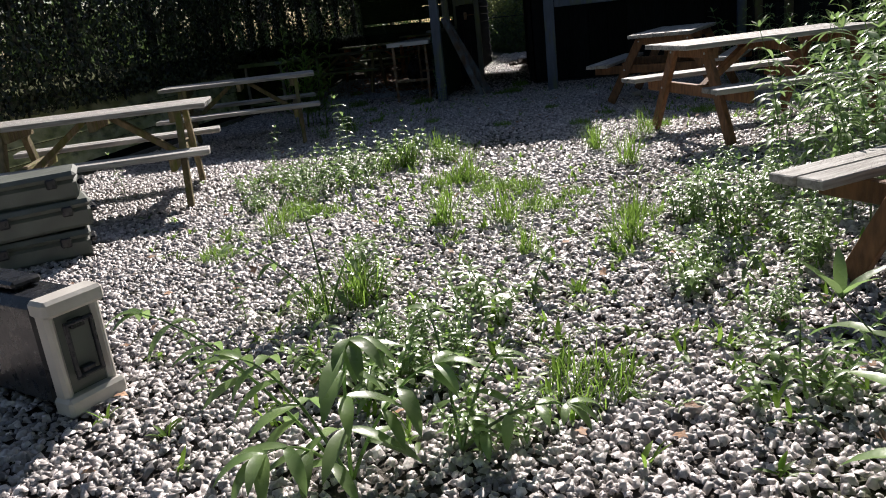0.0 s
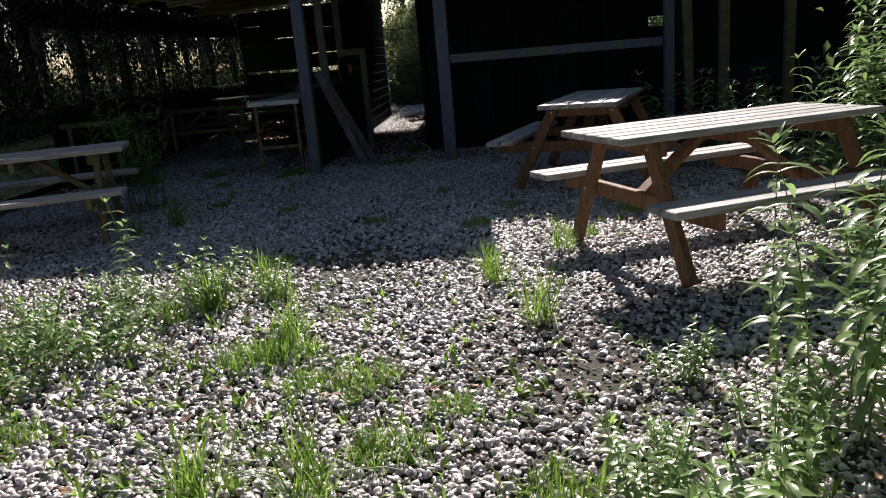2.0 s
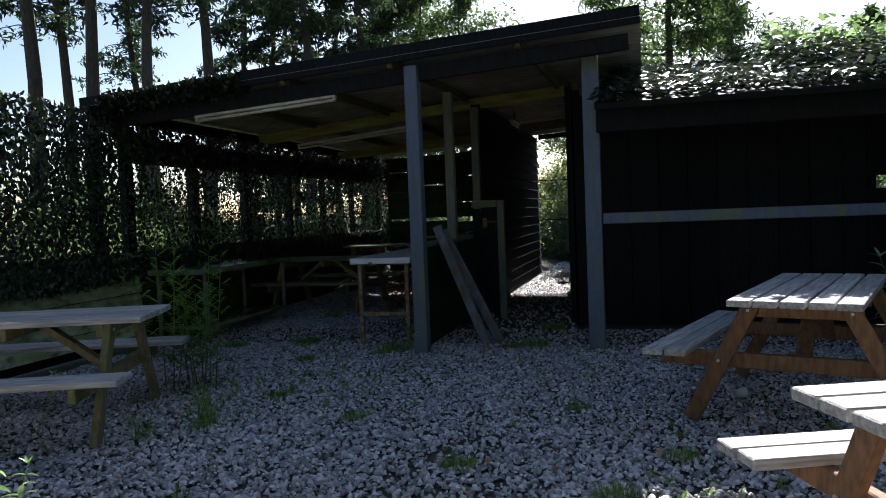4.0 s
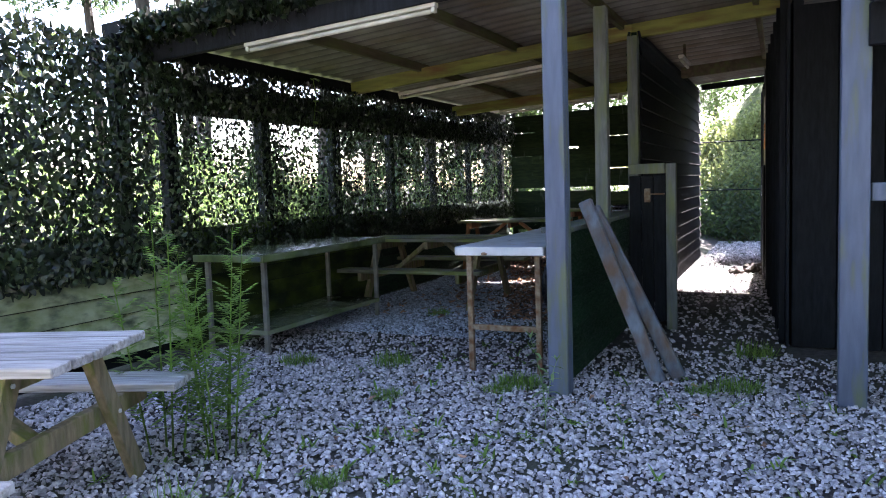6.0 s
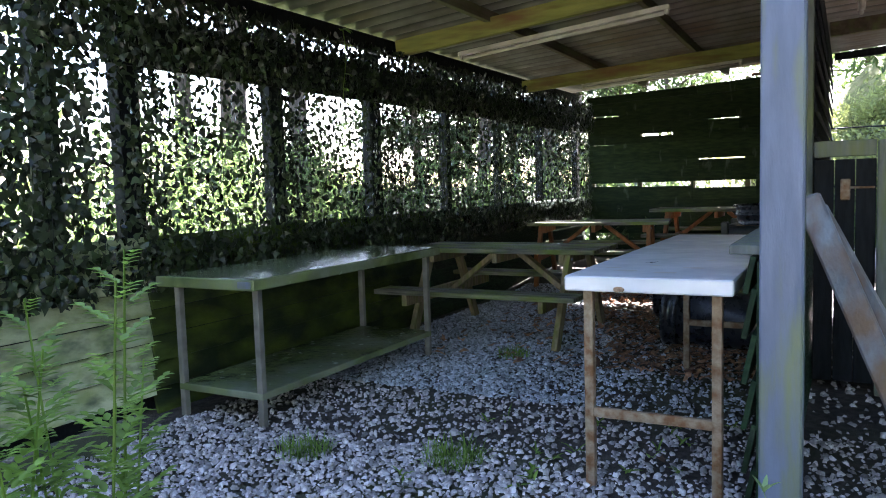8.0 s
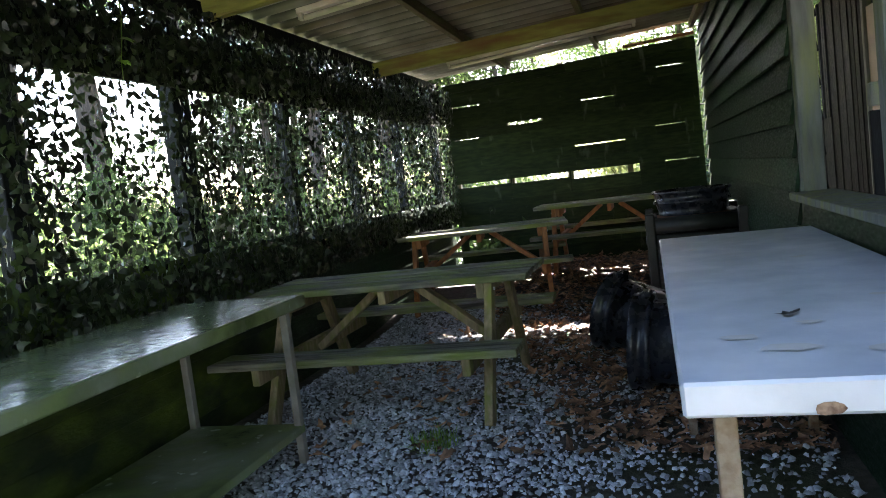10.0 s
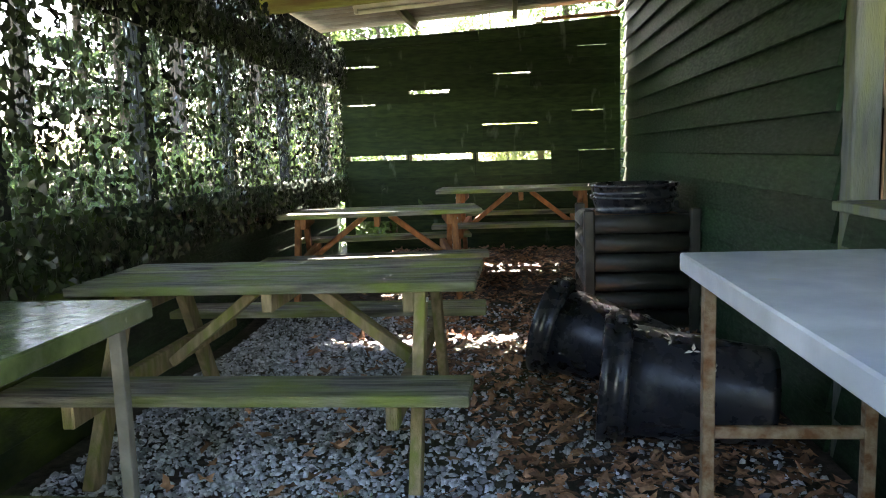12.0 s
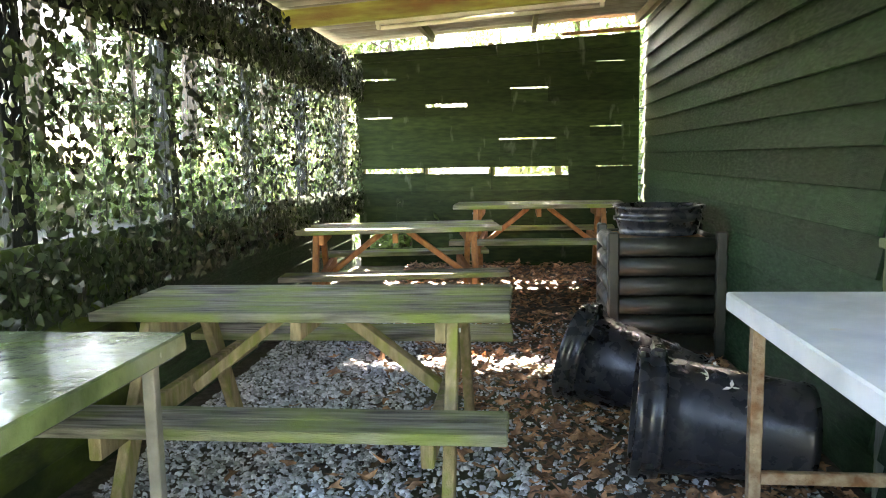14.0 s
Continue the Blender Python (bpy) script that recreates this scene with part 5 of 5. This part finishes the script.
dustbin(lying((2.30, 3.03, 0.27), (2.97, 2.94, 0.21), 0.25), "black plastic dustbin lying on its side on dead leaves")
dustbin(lying((2.269, 3.90, 0.235), (2.717, 3.72, 0.113), 0.25), "black plastic dustbin tipped behind another one")

planter = thing("log_planter", Matrix.Translation((2.78, 5.2, 0.02)), "square planter of dark half log panels against the wall", "planter")
for k in range(6):
    for c, d in (((0, -0.32), (1, 0)), ((0, 0.32), (1, 0)), ((-0.32, 0), (0, 1)), ((0.32, 0), (0, 1))):
        bm = bmesh.new()
        z = 0.07 + k * 0.128
        o = Vector((c[0], c[1], z))
        dv = Vector((d[0], d[1], 0)) * 0.3
        tube(bm, o - dv, o + dv, 0.062, 12)
        part("half_log", bm, LOG_PLASTIC, planter, smooth=True)
for sx in (-1, 1):
    for sy in (-1, 1):
        bm = bmesh.new()
        box(bm, (sx * 0.34, sy * 0.34, 0.4), (0.07, 0.07, 0.82), None, 0.01)
        part("corner_post", bm, LOG_PLASTIC, planter)
bm = bmesh.new()
box(bm, (0, 0, 0.74), (0.6, 0.6, 0.03))
part("soil", bm, DEAD_LEAF, planter)
tub = thing("round_tub", Matrix.Translation((2.78, 5.2, 0.79)), "shallow round black plastic tub on the planter", "tub")
bm = bmesh.new()
R = lathe(bm, [(0.26, 0.0), (0.28, 0.09), (0.30, 0.095), (0.30, 0.115), (0.285, 0.12), (0.29, 0.17), (0.31, 0.175), (0.31, 0.195), (0.28, 0.195), (0.25, 0.03)])
bm.faces.new(R[0])
bm.faces.new(R[-1])
part("body", bm, BLACK_PLASTIC, tub, smooth=True)


def crate(m, w, d, h, mat, label):
    ob = thing("storage_case", m, label, "case", "plastic cases")
    bm = bmesh.new()
    box(bm, (0, 0, h * 0.36), (w, d, h * 0.7), None, 0.02)
    part("body", bm, mat, ob)
    bm = bmesh.new()
    box(bm, (0, 0, h * 0.86), (w + 0.03, d + 0.03, h * 0.28), None, 0.025)
    part("lid", bm, mat, ob)
    for x in (-w * 0.28, w * 0.28):
        bm = bmesh.new()
        box(bm, (x, -d / 2 - 0.018, h * 0.68), (0.06, 0.03, h * 0.35), None, 0.008)
        part("latch", bm, BLACK_PLASTIC, ob)
    for s in (-1, 1):
        bm = bmesh.new()
        box(bm, (s * (w / 2 + 0.02), 0, h * 0.5), (0.04, d * 0.5, 0.035), None, 0.01)
        part("handle", bm, BLACK_PLASTIC, ob)
    return ob


for k, (dx, dy, da, tilt) in enumerate(((0, 0, 0, 0), (0.03, 0.02, 4, 2.5), (-0.02, 0.05, -3, 4.5))):
    crate(pose(1.84 + dx, -7.22 + dy, 0.168 * k + (0.012 if k else 0), 0, -tilt * 0.3, 36 + da), 0.6, 0.36, 0.17, CASE_GREY, "grey green plastic case in a stack on the gravel")


def flight_case(m, w, d, h):
    """A tall black case; its pale moulded end has a sunk panel and a bail handle."""
    ob = thing("storage_case", m, "black plastic case with an off white moulded handle end", "case", "plastic cases")
    bm = bmesh.new()
    box(bm, (-0.02, 0, h / 2), (w, d - 0.01, h - 0.02), None, 0.03)
    part("body", bm, BLACK_PLASTIC, ob)
    bm = bmesh.new()
    box(bm, (-0.05, 0, h + 0.012), (w * 0.55, d * 0.55, 0.03), None, 0.01)
    part("lid_handle", bm, BLACK_PLASTIC, ob)
    x = w / 2 + 0.015
    bm = bmesh.new()
    for c, sz in (((x, -d / 2 + 0.017, h / 2), (0.07, 0.034, h - 0.05)), ((x, d / 2 - 0.017, h / 2), (0.07, 0.034, h - 0.05)), ((x + 0.012, 0, h - 0.03), (0.1, d + 0.02, 0.06)), ((x + 0.012, 0, 0.035), (0.1, d + 0.02, 0.07))):
        box(bm, c, sz, None, 0.012)
    end = part("end_frame", bm, CASE_WHITE, ob, "off white moulded end frame")
    bm = bmesh.new()
    box(bm, (x - 0.005, 0, h / 2), (0.04, d - 0.05, h - 0.1), None, 0.004)
    part("sunk_panel", bm, CASE_GREY, end)
    bm = bmesh.new()
    for p, q in (((x + 0.045, -0.045, 0.13), (x + 0.045, -0.045, 0.32)), ((x + 0.045, 0.045, 0.13), (x + 0.045, 0.045, 0.32)), ((x + 0.045, -0.05, 0.13), (x + 0.045, 0.05, 0.13)), ((x + 0.045, -0.05, 0.32), (x + 0.045, 0.05, 0.32))):
        tube(bm, p, q, 0.009, 8)
    for z in (0.14, 0.31):
        box(bm, (x + 0.03, 0, z), (0.03, 0.05, 0.03), None, 0.004)
    part("bail_handle", bm, BLACK_PLASTIC, end)
    return ob


flight_case(pose(3.09, -8.91, 0.0, 0, 0, -23), 0.62, 0.2, 0.42)

# climber hanging on the net
vs, fs = [], []
bm = bmesh.new()
pts = [Vector((0.13, 1.95 + 0.03 * math.sin(k), 2.45 - 0.11 * k)) for k in range(6)]
stem_of(bm, pts, 0.004, 0.002)
for k, p in enumerate(pts):
    for q in range(3):
        bent_leaf(vs, fs, p, random.uniform(-1.2, 1.2), 0.2, random.uniform(0.05, 0.09), 0.025, 1.0)
vine = thing("climbing_sprig", Matrix(), "fresh green climbing sprig hanging on the net", "plant")
part("stem", bm, GRASS, vine)
raw("foliage", vs, fs, GRASS, vine, smooth=True)["kind"] = "stuff"

# small loose things
cup = thing("paper_cup", pose(5.88, -1.65, 0.035, 0, 84, 25), "white paper cup lying on the gravel by a table", "cup")
bm = bmesh.new()
R = lathe(bm, [(0.026, 0.0), (0.036, 0.09), (0.038, 0.092), (0.034, 0.09), (0.024, 0.004)], 16)
bm.faces.new(R[0])
part("body", bm, CASE_WHITE, cup, smooth=True)
v, f = litter(np.array([(2.72, 0.55, 0.897)]), 0.03, 0.035)
tagged(raw("fallen_leaf", v, f, DARK_INK), "dark curled leaf lying on the steel table", "leaf")
for x, y, r in ((3.95, 6.1, 0.12), (4.15, 6.3, 0.15), (4.3, 6.05, 0.1), (4.25, 6.6, 0.13)):
    bm = bmesh.new()
    bmesh.ops.create_icosphere(bm, subdivisions=2, radius=r)
    for q in bm.verts:
        q.co *= 0.75 + 0.5 * noise.noise(q.co * 9 + Vector((x, y, 0)))
        q.co.z *= 0.6
    ob = tagged(part("rubble_lump", bm, BARK), "dark lump of rubble at the passage end", "rubble", "rubble lumps")
    ob.matrix_basis = Matrix.Translation((x, y, r * 0.35))
